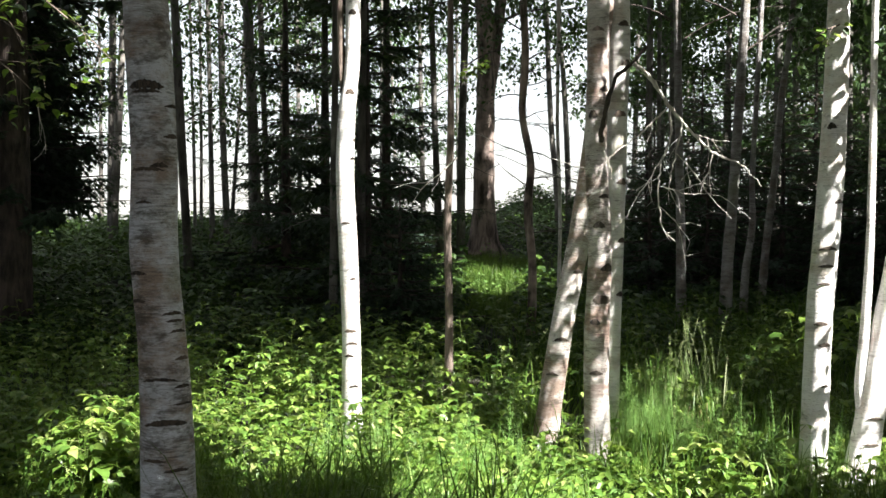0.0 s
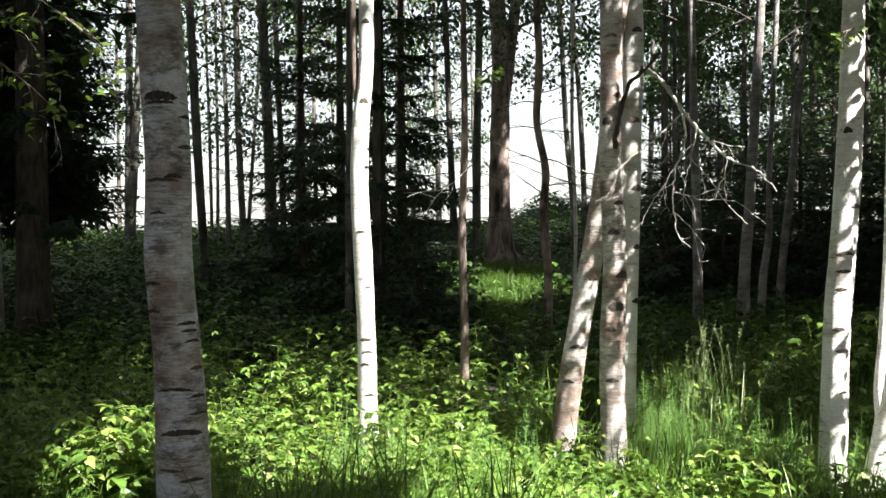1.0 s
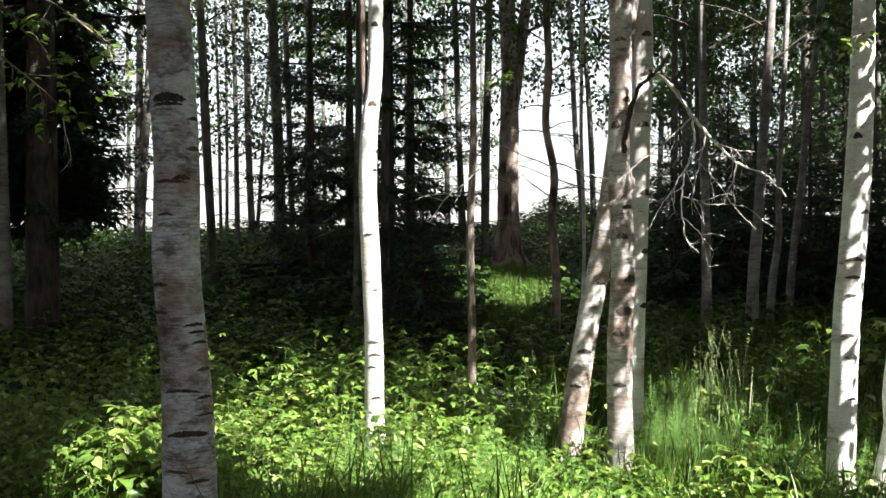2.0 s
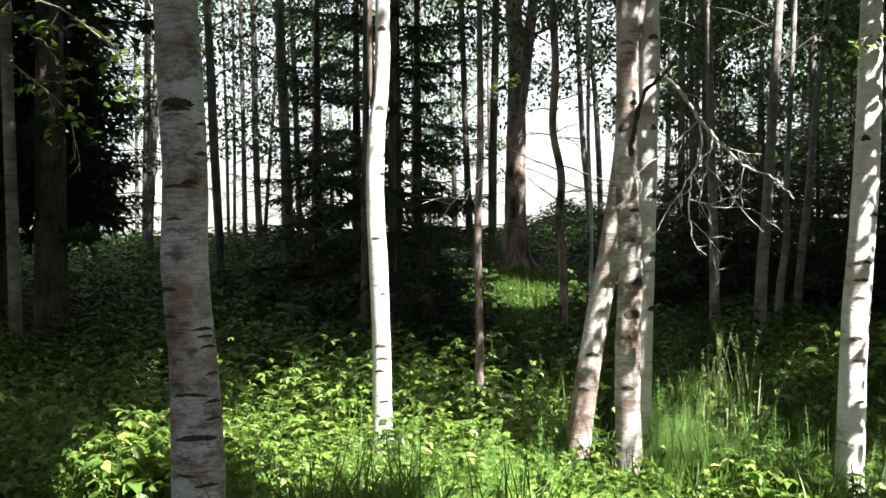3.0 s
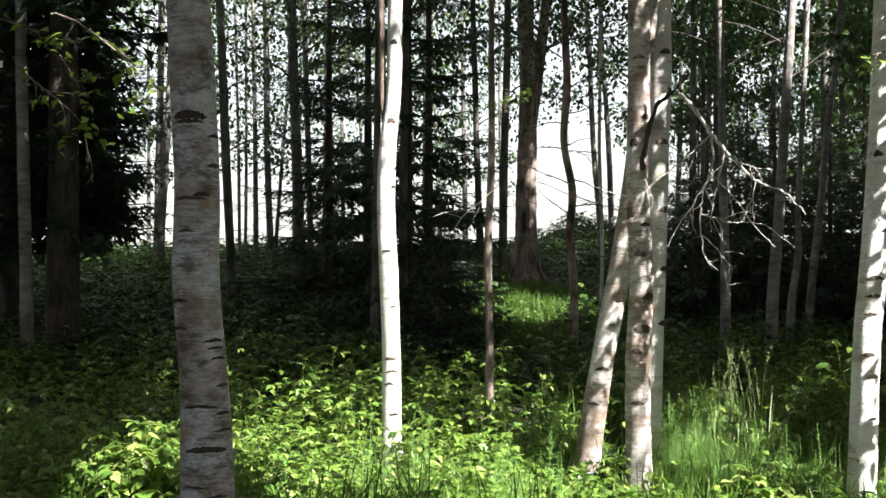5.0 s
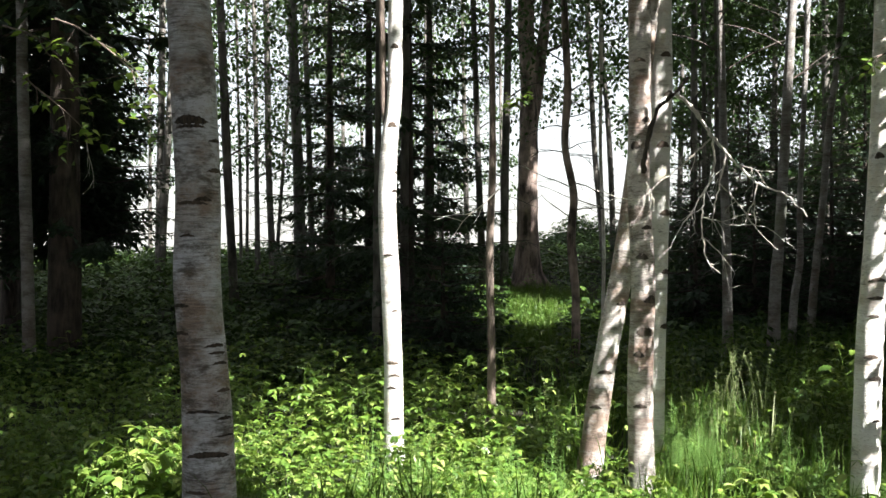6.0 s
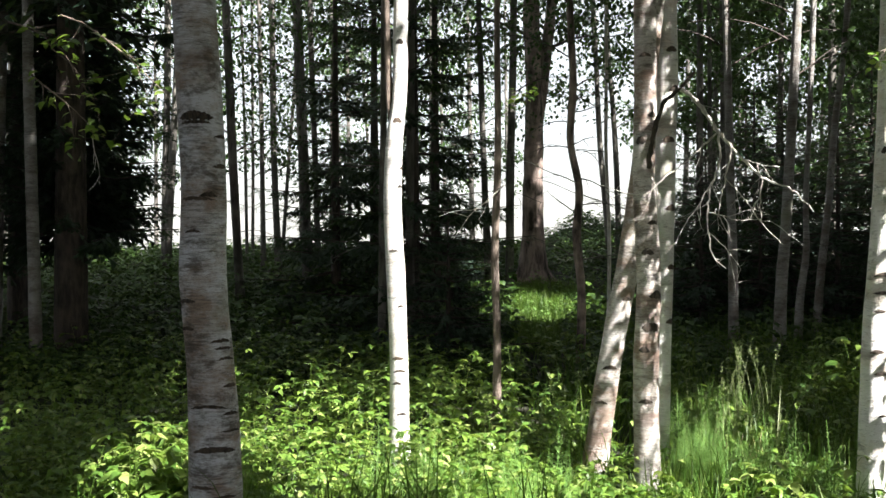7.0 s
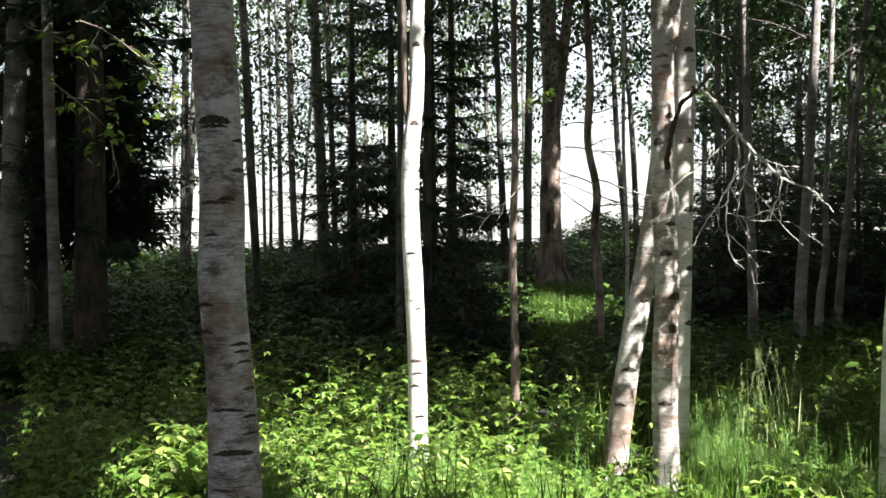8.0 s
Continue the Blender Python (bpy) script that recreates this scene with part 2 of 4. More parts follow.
# Sun patches, shaped by leaving leaves out of the unseen canopy: (u0, v0, u1, v1, radius, share of leaves left),
# where u, v is the spot on level ground that a leaf would shade.
GAPS = [
    (-2.1, 6.35, -0.3, 6.4, 0.62, 0.03), (0.12, 5.05, 0.85, 5.2, 0.60, 0.02), (-0.75, 7.15, 0.5, 6.62, 0.17, 0.0), (-0.3, 6.6, 0.3, 7.1, 0.4, 0.03), (-0.25, 4.85, 0.65, 4.7, 0.45, 0.0), (-0.2, 5.5, 0.7, 5.6, 0.45, 0.0), (-1.0, 5.7, 0.4, 5.8, 0.5, 0.02), (-2.2, 5.75, -2.0, 5.8, 0.30, 0.0), (-2.3, 5.45, -2.2, 5.5, 0.24, 0.0),
    (-1.5, 7.4, 0.0, 7.5, 0.6, 0.05), (-1.7, 8.2, -0.2, 8.3, 0.45, 0.12), (-0.6, 6.5, -3.0, 8.5, 0.22, 0.02),
    (0.93, 5.9, 0.4, 6.35, 0.30, 0.0), (0.0, 6.7, -0.15, 6.8, 0.10, 0.0), (-0.75, 7.3, -0.95, 7.5, 0.10, 0.0), (0.5, 6.55, 0.05, 7.0, 0.27, 0.0), (-0.3, 7.7, -0.75, 8.1, 0.16, 0.1),
    (2.1, 5.6, 0.7, 6.84, 0.30, 0.03), (2.4, 5.7, 1.75, 6.25, 0.28, 0.04), (-0.6, 13.7, 0.2, 13.2, 0.95, 0.0),
    (1.15, 5.35, 1.3, 5.35, 0.22, 0.1), (1.37, 6.9, 1.2, 7.7, 0.32, 0.06), (1.0, 6.7, 0.9, 6.8, 0.28, 0.1), (-0.1, 6.6, -0.45, 7.2, 0.3, 0.1),
    (-4.0, 6.5, -3.6, 6.2, 0.45, 0.05), (1.3, 6.45, 1.35, 6.5, 0.27, 0.05),
    (-2.5, 5.55, -1.95, 5.1, 0.2, 0.0), (-2.5, 16.0, -2.3, 16.2, 0.4, 0.1), (2.45, 8.7, 2.3, 8.9, 0.35, 0.1), (2.2, 11.5, 0.9, 12.6, 0.10, 0.1), (-0.8, 16.2, -1.4, 16.7, 0.15, 0.1),
]


def in_gap(p, rng):
    """Which leaves are left out to let sun onto the set patches."""
    u = p[:, 0] - p[:, 2] * TO_SUN.x / TO_SUN.z
    v = p[:, 1] - p[:, 2] * TO_SUN.y / TO_SUN.z
    hit = np.zeros(len(p), bool)
    for a, b, c, d, r, left in GAPS:
        e = np.array([c - a, d - b])
        t = np.clip(((u - a) * e[0] + (v - b) * e[1]) / (e @ e), 0, 1)
        near = np.hypot(u - a - t * e[0], v - b - t * e[1]) < r * (0.9 + 0.25 * rng.random(len(p)))
        hit |= near & (rng.random(len(p)) > left)
    return hit


# ---- trees ----
def spine(bends, top, foot):
    """Points (dx, z, r) along a stem: through its bends, up to the top, down into the soil."""
    zs, dx, rr = (np.array(c, float) for c in zip(*bends))
    lean = (dx[-1] - dx[0]) / max(zs[-1] - zs[0], 0.3)
    extra = np.linspace(zs[-1], top, 8)[1:]
    up = dx[-1] + lean * (extra - zs[-1]) * 0.8
    thin = rr[-1] * (1 - (extra - zs[-1]) / (top - zs[-1] + 0.4)) + 0.006
    base = [foot - 0.15] if foot - 0.15 < zs[0] - 0.1 else []
    slope0 = (dx[1] - dx[0]) / (zs[1] - zs[0])
    bx = [dx[0] + slope0 * (b - zs[0]) for b in base]
    br = [rr[0] * 1.12 for b in base]
    return np.concatenate([base, zs, extra]), np.concatenate([bx, dx, up]), np.concatenate([br, rr, thin])


def smooth_interp(x, xs, ys):
    """Cubic through the knots."""
    m = np.gradient(ys, xs)
    k = np.clip(np.searchsorted(xs, x) - 1, 0, len(xs) - 2)
    h = xs[k + 1] - xs[k]
    t = (x - xs[k]) / h
    return ((2 * t ** 3 - 3 * t ** 2 + 1) * ys[k] + (t ** 3 - 2 * t ** 2 + t) * h * m[k]
            + (-2 * t ** 3 + 3 * t ** 2) * ys[k + 1] + (t ** 3 - t ** 2) * h * m[k + 1])


def trunk_mesh(bends, top, foot, material, sides, step, flare, rng, rough=0.03):
    zs, dx, rr = spine(bends, top, foot)
    low = np.arange(zs[0], min(4.2, top - 0.1), step)
    z = np.concatenate([low, np.linspace(low[-1] + step, top, 14)])
    x = smooth_interp(z, zs, dx)
    r = np.interp(z, zs, rr) * (1 + flare * np.exp(-np.maximum(z - foot, 0) / 0.16))
    y = 0.02 * np.sin(z * 1.3 + rng.random() * 6) * (z - foot) * 0.3
    ang = np.linspace(0, 2 * np.pi, sides, endpoint=False)
    a, zz = np.meshgrid(ang, z)
    ph = rng.random(6) * 6.28
    bump = (np.sin(2 * a + ph[0] + zz * 1.1) * 0.8 + np.sin(3 * a + ph[1] - zz * 2.3) * 0.6 + np.sin(5 * a + ph[2] + zz * 5.0) * 0.4
            + np.sin(zz * 9 + ph[3]) * 0.5 + np.sin(zz * 23 + ph[4] + 2 * a) * 0.35 + np.sin(7 * a + ph[5] + zz * 13) * 0.3)
    buttress = 1 + flare * 0.45 * np.exp(-np.maximum(zz - foot, 0) / 0.12) * np.sin(4 * a + ph[0])
    rad = r[:, None] * (1 + rough * bump) * buttress
    pts = np.stack([x[:, None] + rad * np.cos(a), y[:, None] + rad * np.sin(a), zz], -1).reshape(-1, 3)
    n = len(z)
    faces = [(j * sides + i, j * sides + (i + 1) % sides, (j + 1) * sides + (i + 1) % sides, (j + 1) * sides + i)
             for j in range(n - 1) for i in range(sides)]
    faces.append([(n - 1) * sides + i for i in range(sides)])
    me = soup("trunk", pts.tolist(), faces, material, True)
    return me, (z, x, y, r)


def scar_mesh(axis, height, angle, width, thick, rng):
    """A dark crescent where a branch fell: a raised lens, drawn down at both ends."""
    z, x, y, r = axis
    cx, cy, cr = np.interp(height, z, x), np.interp(height, z, y), np.interp(height, z, r)
    verts, faces = [], []
    droop, n = rng.uniform(0.3, 1.0), 24
    for k in range(n + 1):
        s = k / n * 2 - 1
        a = angle + s * width
        h = height - (0.4 * thick + 0.012 * width) * droop * abs(s) ** 1.6 + rng.uniform(-0.002, 0.002)
        t = thick * (1 - abs(s) ** 2.2) * rng.uniform(0.42, 0.72) + 0.001
        lift = 0.05 * (1 - s ** 4)
        for dz, dr in ((t, 0.985 + lift), (t * 0.2, 1.02 + lift), (-t, 0.985 + lift)):
            verts.append((cx + cr * (dr + 0.0) * math.cos(a), cy + cr * dr * math.sin(a), h + dz))
    for k in range(n):
        for m in (0, 1):
            faces.append((k * 3 + m, k * 3 + m + 1, k * 3 + m + 4, k * 3 + m + 3))
    return soup("branch_scar", verts, faces, SCAR, True)


def crown_meshes(origin, axis, top, low, reach, leaves, size, rng, shape=LEAF_PLAIN, limbs=22, droop=0.5, keep_clear=True, bark=BARK_FAR):
    """Limbs with twigs, and clustered leaves hung on them."""
    z, x, y, r = axis
    wood, spots = [], []
    for k in range(limbs):
        f = (k + rng.random() * 0.8) / limbs
        h = low + (top * 0.97 - low) * f
        a = k * 2.4 + rng.random() * 0.8
        length = reach * (0.45 + 0.55 * math.sin(math.pi * min(1, 0.18 + 0.8 * f))) * rng.uniform(0.7, 1.15)
        s = np.linspace(0, 1, 6)
        cx, cy = np.interp(h, z, x), np.interp(h, z, y)
        px = cx + math.cos(a) * length * s
        py = cy + math.sin(a) * length * s
        pz = h + length * (0.75 * s - droop * s ** 2)
        rad = max(0.005, np.interp(h, z, r) * 0.24) * (1 - 0.85 * s)
        path = np.stack([px, py, pz], -1)
        wood.append(tube(path, rad, 4))
        n = max(4, int(leaves / limbs * (0.5 + length / reach * 0.6)))
        clumps = 3 + int(n / 28)
        cs = rng.uniform(0.3, 1.05, clumps)
        centre = np.stack([np.interp(cs, s, px), np.interp(cs, s, py), np.interp(cs, s, pz)], -1) + rng.normal(0, 0.12 * reach, (clumps, 3))
        which = rng.integers(0, clumps, n)
        spots.append(centre[which] + rng.normal(0, 1, (n, 3)) * np.array([0.11, 0.11, 0.09]) * reach)
    p = np.concatenate(spots)
    w = p + np.array(origin)
    ok = np.ones(len(p), bool)
    if keep_clear:
        ok = ~in_gap(w, rng)
    p = p[ok]
    n = len(p)
    rot = turns(rng.uniform(0, 6.28, n), rng.normal(-0.6, 0.55, n), rng.normal(0, 0.6, n))
    v, t = scatter(shape, p, rot, size * rng.uniform(0.65, 1.25, n))
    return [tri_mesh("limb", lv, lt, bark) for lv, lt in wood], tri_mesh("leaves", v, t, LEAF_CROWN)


def twig(out, start, way, length, radius, rng, depth, sag=0.35, forks=4):
    n = 7
    pts, d, p = [], np.array(way, float), np.array(start, float)
    for k in range(n):
        pts.append(p.copy())
        d = d + rng.normal(0, 0.15, 3) + np.array([0, 0, -sag / n])
        d /= np.linalg.norm(d)
        p = p + d * length / (n - 1)
    pts = np.array(pts)
    out.append(tube(pts, radius * np.linspace(1, 0.3, n), 5 if depth > 1 else 4))
    if depth == 0:
        return
    for k in range(forks):
        i = 1 + int((k + rng.random()) * (n - 2) / forks)
        side = rng.normal(0, 1, 3) * np.array([0.9, 0.8, 0.6])
        w = (pts[min(i + 1, n - 1)] - pts[i - 1]) / length * 3 + side * 0.9
        twig(out, pts[i], w / np.linalg.norm(w), length * rng.uniform(0.35, 0.65), radius * 0.5, rng, depth - 1, sag * 1.3, forks)


def tree(name, x, y, bends, top, label, bark, low=4.0, reach=1.6, leaves=2500, size=0.075, sides=10, step=0.25, flare=0.25,
         scars=(), seed=1, rough=0.03, fork=None, group="", category="tree", shape=LEAF_PLAIN, limbs=22, dead=False, fork_bark=None, twigs=0):
    """bends: (z, sideways shift, radius) up the stem. scars: (z, angle in degrees, half width, thickness)."""
    rng = np.random.default_rng(seed)
    foot = ground_z(x, y)
    base = (x, y, foot)
    if sides >= 20:      # near birches' crowns, out of view, are enlarged to block the sun
        top, reach, leaves, size = top + 2.5, reach + 0.5, int(leaves * 2.2), 0.11
    bends = [(z - foot, d, r) for z, d, r in bends]
    top -= foot
    root = thing(name, label, category, base, group)
    me, axis = trunk_mesh(bends, top, 0.0, bark, sides, step, flare, rng, rough)
    stem = part("trunk", me, root)
    for z, a, w, th in scars:
        part("branch_scar", scar_mesh(axis, z - foot, radians(a), w, th, rng), stem, "black crescent branch scar")
    if fork:
        me, _ = trunk_mesh([(z - foot, d, r) for z, d, r in fork], top * 0.9, fork[0][0] - foot, fork_bark or bark, max(8, sides - 4), step, 0.0, rng, rough)
        part("stem", me, root)
    for k in range(twigs):
        z0 = rng.uniform(0.9, max(1.2, min(low, 4.5) - foot))
        a = rng.uniform(0, 6.28)
        out = []
        twig(out, (np.interp(z0, axis[0], axis[1]), np.interp(z0, axis[0], axis[2]), z0), (math.cos(a), math.sin(a), rng.uniform(-0.3, 0.4)),
             rng.uniform(0.3, 0.8), 0.007, rng, 1, 0.35, 3)
        part("dead_twig", tri_mesh("dead_twig", *merge(out), BARK_FAR), root)
    if not dead:
        wood, green = crown_meshes(base, axis, top, low - foot, reach, leaves, size, rng, shape, limbs, bark=BARK_SPRUCE if sides < 20 else bark)
        for limb in wood:
            part("limb", limb, root)
        tagged(part("crown", green, root), kind="stuff")
    return root, axis


def spruce_shape(height, reach, low, seed, density=1.0, open_=0.0, base=None, tier=0.17, pairs=3):
    """Trunk path and boughs of drooping needle sprays."""
    rng = np.random.default_rng(seed)
    zz = np.linspace(-0.15, height, 14)
    r0 = (0.011 if low > 1 else 0.007) * height + 0.02
    trunk = tube(np.stack([0 * zz, 0 * zz, zz], -1), r0 * (1 - zz / (height * 1.03)) + 0.005, 9)
    wood, at, yaw, pitch, roll, size = [], [], [], [], [], []
    h = low
    while h < height * 0.985:
        f = (h - low) / (height - low)
        count = 5 + int(rng.random() * 2)
        a0 = rng.random() * 6.28
        for k in range(count):
            if rng.random() < open_:
                continue
            a = a0 + k * 6.28 / count + rng.normal(0, 0.18)
            length = reach * (1 - f) ** 0.85 * rng.uniform(0.7, 1.12) + 0.06
            s = np.linspace(0, 1, 6)
            sag = length * (-0.28 * s + 0.22 * s ** 2.4) * (1 - f) + length * 0.25 * s * f
            px, py, pz = math.cos(a) * length * s, math.sin(a) * length * s, h + sag + rng.normal(0, 0.05)
            wood.append(tube(np.stack([px, py, pz], -1)[[0, 2, 5]], (0.013 * (1 - 0.8 * s) * (0.5 + length / reach))[[0, 2, 5]], 3))
            n = max(6, int(length * 42 * density))
            t = rng.uniform(0.12, 1.0, n)
            side = rng.choice([-1, 1], n)
            at.append(np.stack([np.interp(t, s, px), np.interp(t, s, py), np.interp(t, s, pz)], -1) + rng.normal(0, 0.015, (n, 3)))
            yaw.append(a - 1.5708 + side * rng.uniform(0.35, 1.0, n) * (t < 0.95))
            pitch.append(rng.normal(-0.38, 0.25, n))
            roll.append(rng.normal(0, 0.5, n))
            size.append(np.clip((0.34 * (1.1 - t)) * length, 0.08, 0.34 if height < 11 else 0.55) * rng.uniform(0.7, 1.3, n))
        h += tier * rng.uniform(0.65, 1.4) * (1 if height < 7 else 1.4)
    # One spray: a twig fringed with needles.
    v, tr = [], []
    for k in range(pairs):
        y0 = k / pairs
        for sgn in (-1, 1):
            b = len(v)
            v += [(0, y0, 0), (0, y0 + 0.6 / pairs, 0), (sgn * (0.2 - 0.08 * y0), y0 + 0.12 + 0.5 / pairs, -0.03 - 0.05 * (k % 2))]
            tr.append((b, b + 1, b + 2))
    b = len(v)
    v += [(-0.02, 0, 0), (0.02, 0, 0), (0, 1.1, -0.03)]
    tr.append((b, b + 1, b + 2))
    spray = (np.array(v, float), np.array(tr))
    yaw, pitch, roll, size = (np.concatenate(c) for c in (yaw, pitch, roll, size))
    at = np.concatenate(at)
    if base:
        ok = ~in_gap(at + np.array(base), rng)
        at, yaw, pitch, roll, size = at[ok], yaw[ok], pitch[ok], roll[ok], size[ok]
    return trunk, merge(wood), scatter(spray, at, turns(yaw, pitch, roll), size)


def spruce(x, y, height, reach, low, label, seed, density=1.0, open_=0.0, keep_clear=False, group="", tier=0.17, pairs=3):
    base = (x, y, ground_z(x, y))
    trunk, wood, green = spruce_shape(height, reach, low, seed, density, open_, base if keep_clear else None, tier, pairs)
    root = thing("spruce_tree", label, "spruce", base, group)
    part("trunk", tri_mesh("trunk", *trunk, BARK_SPRUCE), root)
    tagged(part("bough_wood", tri_mesh("bough_wood", *wood, BARK_SPRUCE), root), kind="stuff")
    tagged(part("crown", tri_mesh("needles", *green, NEEDLE), root), kind="stuff")
    return root


NEAR = dict(sides=28, step=0.03)
# The birches round the glade.
tree("birch_tree", -1.11, 4.0, ((0.45, 0.0, 0.111), (0.77, -0.007, 0.105), (1.09, -0.025, 0.098), (1.45, -0.055, 0.095), (1.77, -0.048, 0.093),
     (2.11, -0.059, 0.091), (2.45, -0.077, 0.089)), 11, "stout grey birch with peeling bark in shade", BARK_GREY, low=5, reach=1.9, leaves=5200,
     scars=((2.10, -88, 0.85, 0.032), (2.075, -88, 0.7, 0.012), (2.02, -20, 0.4, 0.012), (1.90, -25, 0.45, 0.014), (1.77, -95, 0.8, 0.012), (1.785, -62, 0.4, 0.016), (1.64, -100, 0.4, 0.008), (1.36, -120, 0.5, 0.012), (1.25, -125, 0.4, 0.012), (1.20, -40, 0.5, 0.012), (1.17, -35, 0.45, 0.009), (1.13, -30, 0.45, 0.010), (1.02, -25, 0.4, 0.013), (0.94, -85, 0.8, 0.010), (0.91, -30, 0.4, 0.012), (0.84, -30, 0.5, 0.008), (0.77, -75, 0.95, 0.020), (0.62, -105, 0.5, 0.010), (0.58, -55, 0.5, 0.010)), seed=11, rough=0.018, **NEAR)
tree("birch_tree", -0.60, 6.5, ((0.29, 0.0, 0.066), (0.80, 0.0, 0.059), (1.36, -0.018, 0.061), (1.91, -0.037, 0.059), (2.36, -0.015, 0.055),
     (2.47, 0.0, 0.048), (3.02, 0.018, 0.048)), 9, "slender white birch in full sun", BARK_WHITE, low=4.6, reach=1.4, leaves=3500,
     scars=((0.86, -90, 0.8, 0.016), (0.78, -80, 0.8, 0.014), (0.70, -100, 0.6, 0.014), (1.56, -90, 0.6, 0.014), (1.98, -30, 0.5, 0.016), (2.1, -20, 0.4, 0.02), (1.2, -60, 0.4, 0.012),
            (2.41, -80, 0.7, 0.03), (2.92, -90, 0.6, 0.03), (0.5, -70, 0.6, 0.014)),
     seed=12, rough=0.02, fork=((2.33, -0.03, 0.024), (2.52, -0.055, 0.024), (2.82, -0.065, 0.022), (3.04, -0.07, 0.021)), fork_bark=BARK_BROWN, **NEAR)
pair, pair_axis = tree("birch_tree", 0.93, 5.9, ((0.03, 0.0, 0.079), (0.37, -0.013, 0.075), (0.87, -0.017, 0.075), (1.41, 0.0, 0.070), (1.98, -0.023, 0.064),
     (2.38, -0.013, 0.064), (2.88, -0.013, 0.064)), 10, "weathered birch with a dead twiggy side branch", BARK_RED, low=4.6, reach=1.7, leaves=4200,
     scars=((1.11, -80, 0.9, 0.045), (0.98, -110, 0.5, 0.03), (1.30, -55, 0.7, 0.04), (2.20, -120, 0.5, 0.04), (1.55, -100, 0.6, 0.03), (0.68, -100, 0.6, 0.02), (1.72, -60, 0.6, 0.02), (2.35, -60, 0.5, 0.03), (2.7, -100, 0.6, 0.02)),
     seed=13, rough=0.025, **NEAR)
tree("birch_tree", 0.69, 6.4, ((0.38, 0.0, 0.073), (0.67, 0.040, 0.076), (1.00, 0.095, 0.073), (1.36, 0.167, 0.073), (1.72, 0.225, 0.069),
     (2.16, 0.284, 0.065), (2.63, 0.320, 0.058)), 8.5, "leaning pale birch with a crooked foot", BARK_OLD, low=4.8, reach=1.3, leaves=3000,
     scars=((0.82, -90, 0.7, 0.02), (0.6, -110, 0.6, 0.016), (1.25, -70, 0.5, 0.02)), seed=14, rough=0.025, **NEAR)
tree("birch_tree", 1.10, 6.5, ((0.51, 0.0, 0.055), (0.95, 0.011, 0.055), (1.36, 0.022, 0.057), (1.84, 0.030, 0.063), (2.28, 0.037, 0.066),
     (2.65, 0.048, 0.070), (3.02, 0.044, 0.070)), 9.5, "smooth greyish white birch with black branch scars", BARK_WHITE, low=4.6, reach=1.5, leaves=3600,
     scars=((2.27, -80, 0.7, 0.035), (1.83, -60, 0.7, 0.035), (1.45, -50, 0.6, 0.03), (2.6, -50, 0.7, 0.03), (2.85, -70, 0.6, 0.03), (1.1, -50, 0.6, 0.03)), seed=15, rough=0.02, **NEAR)
right_birch, right_axis = tree("birch_tree", 2.09, 5.6, ((0.11, 0.0, 0.070), (0.30, 0.006, 0.072), (0.59, 0.016, 0.073), (0.91, 0.025, 0.073), (1.29, 0.048, 0.073), (1.61, 0.073, 0.072),
     (2.05, 0.102, 0.070), (2.40, 0.118, 0.067), (2.82, 0.130, 0.060)), 10, "bright white birch flecked by leaf shadows", BARK_WHITE, low=4.4, reach=1.6, leaves=3800,
     scars=((1.42, -95, 0.8, 0.016), (1.32, -95, 0.7, 0.014), (1.22, -100, 0.6, 0.012), (1.0, -100, 0.6, 0.02), (0.88, -80, 0.6, 0.02), (1.68, -60, 0.5, 0.02), (2.1, -120, 0.4, 0.03), (0.65, -70, 0.4, 0.012)),
     seed=16, rough=0.025, **NEAR)
tree("birch_tree", 2.39, 5.7, ((0.09, 0.0, 0.084), (0.41, 0.058, 0.081), (0.73, 0.110, 0.081), (1.09, 0.181, 0.078), (1.61, 0.285, 0.071), (2.26, 0.415, 0.065)), 9,
     "leaning white birch forking near its foot", BARK_WHITE, low=4.2, reach=1.5, leaves=3400, scars=((0.45, -90, 0.6, 0.014), (0.3, -90, 0.6, 0.012)), seed=17, rough=0.03,
     fork=((0.45, 0.03, 0.04), (0.61, 0.012, 0.035), (0.90, 0.028, 0.029), (1.38, 0.053, 0.024), (1.93, 0.066, 0.021), (2.51, 0.075, 0.018)), **NEAR)
tree("birch_tree", -4.81, 9.3, ((0.27, 0.0, 0.112), (1.54, 0.027, 0.106), (3.13, 0.069, 0.101)), 11, "shaded pale birch at the glade's edge", BARK_SHADED, low=4.4, reach=1.8, leaves=4500,
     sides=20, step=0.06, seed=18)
tree("birch_tree", -4.22, 9.0, ((1.34, 0.0, 0.054), (2.31, -0.020, 0.054), (3.59, -0.061, 0.051)), 9, "slim pale birch before dark spruces", BARK_SHADED, low=4.6, reach=1.4, leaves=3000,
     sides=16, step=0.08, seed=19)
tree("sapling", 0.04, 7.0, ((0.39, 0.0, 0.032), (0.95, 0.004, 0.028), (1.54, -0.008, 0.028), (2.14, 0.012, 0.026), (3.13, 0.012, 0.020)), 6.5, "thin brown sapling with bare lower stem", BARK_BROWN,
     low=4.4, reach=0.8, leaves=900, sides=12, step=0.06, seed=20, category="tree", twigs=3)
tree("sapling", 0.84, 9.5, ((0.41, 0.0, 0.044), (1.17, 0.013, 0.042), (1.76, -0.03, 0.044), (2.09, -0.003, 0.038), (2.63, -0.084, 0.036), (3.06, -0.057, 0.036), (3.87, -0.084, 0.032)), 7, "crooked dark sapling with dead twigs", BARK_POPLAR,
     low=3.1, reach=1.0, leaves=1500, size=0.06, sides=12, step=0.08, seed=21, rough=0.06, twigs=9)
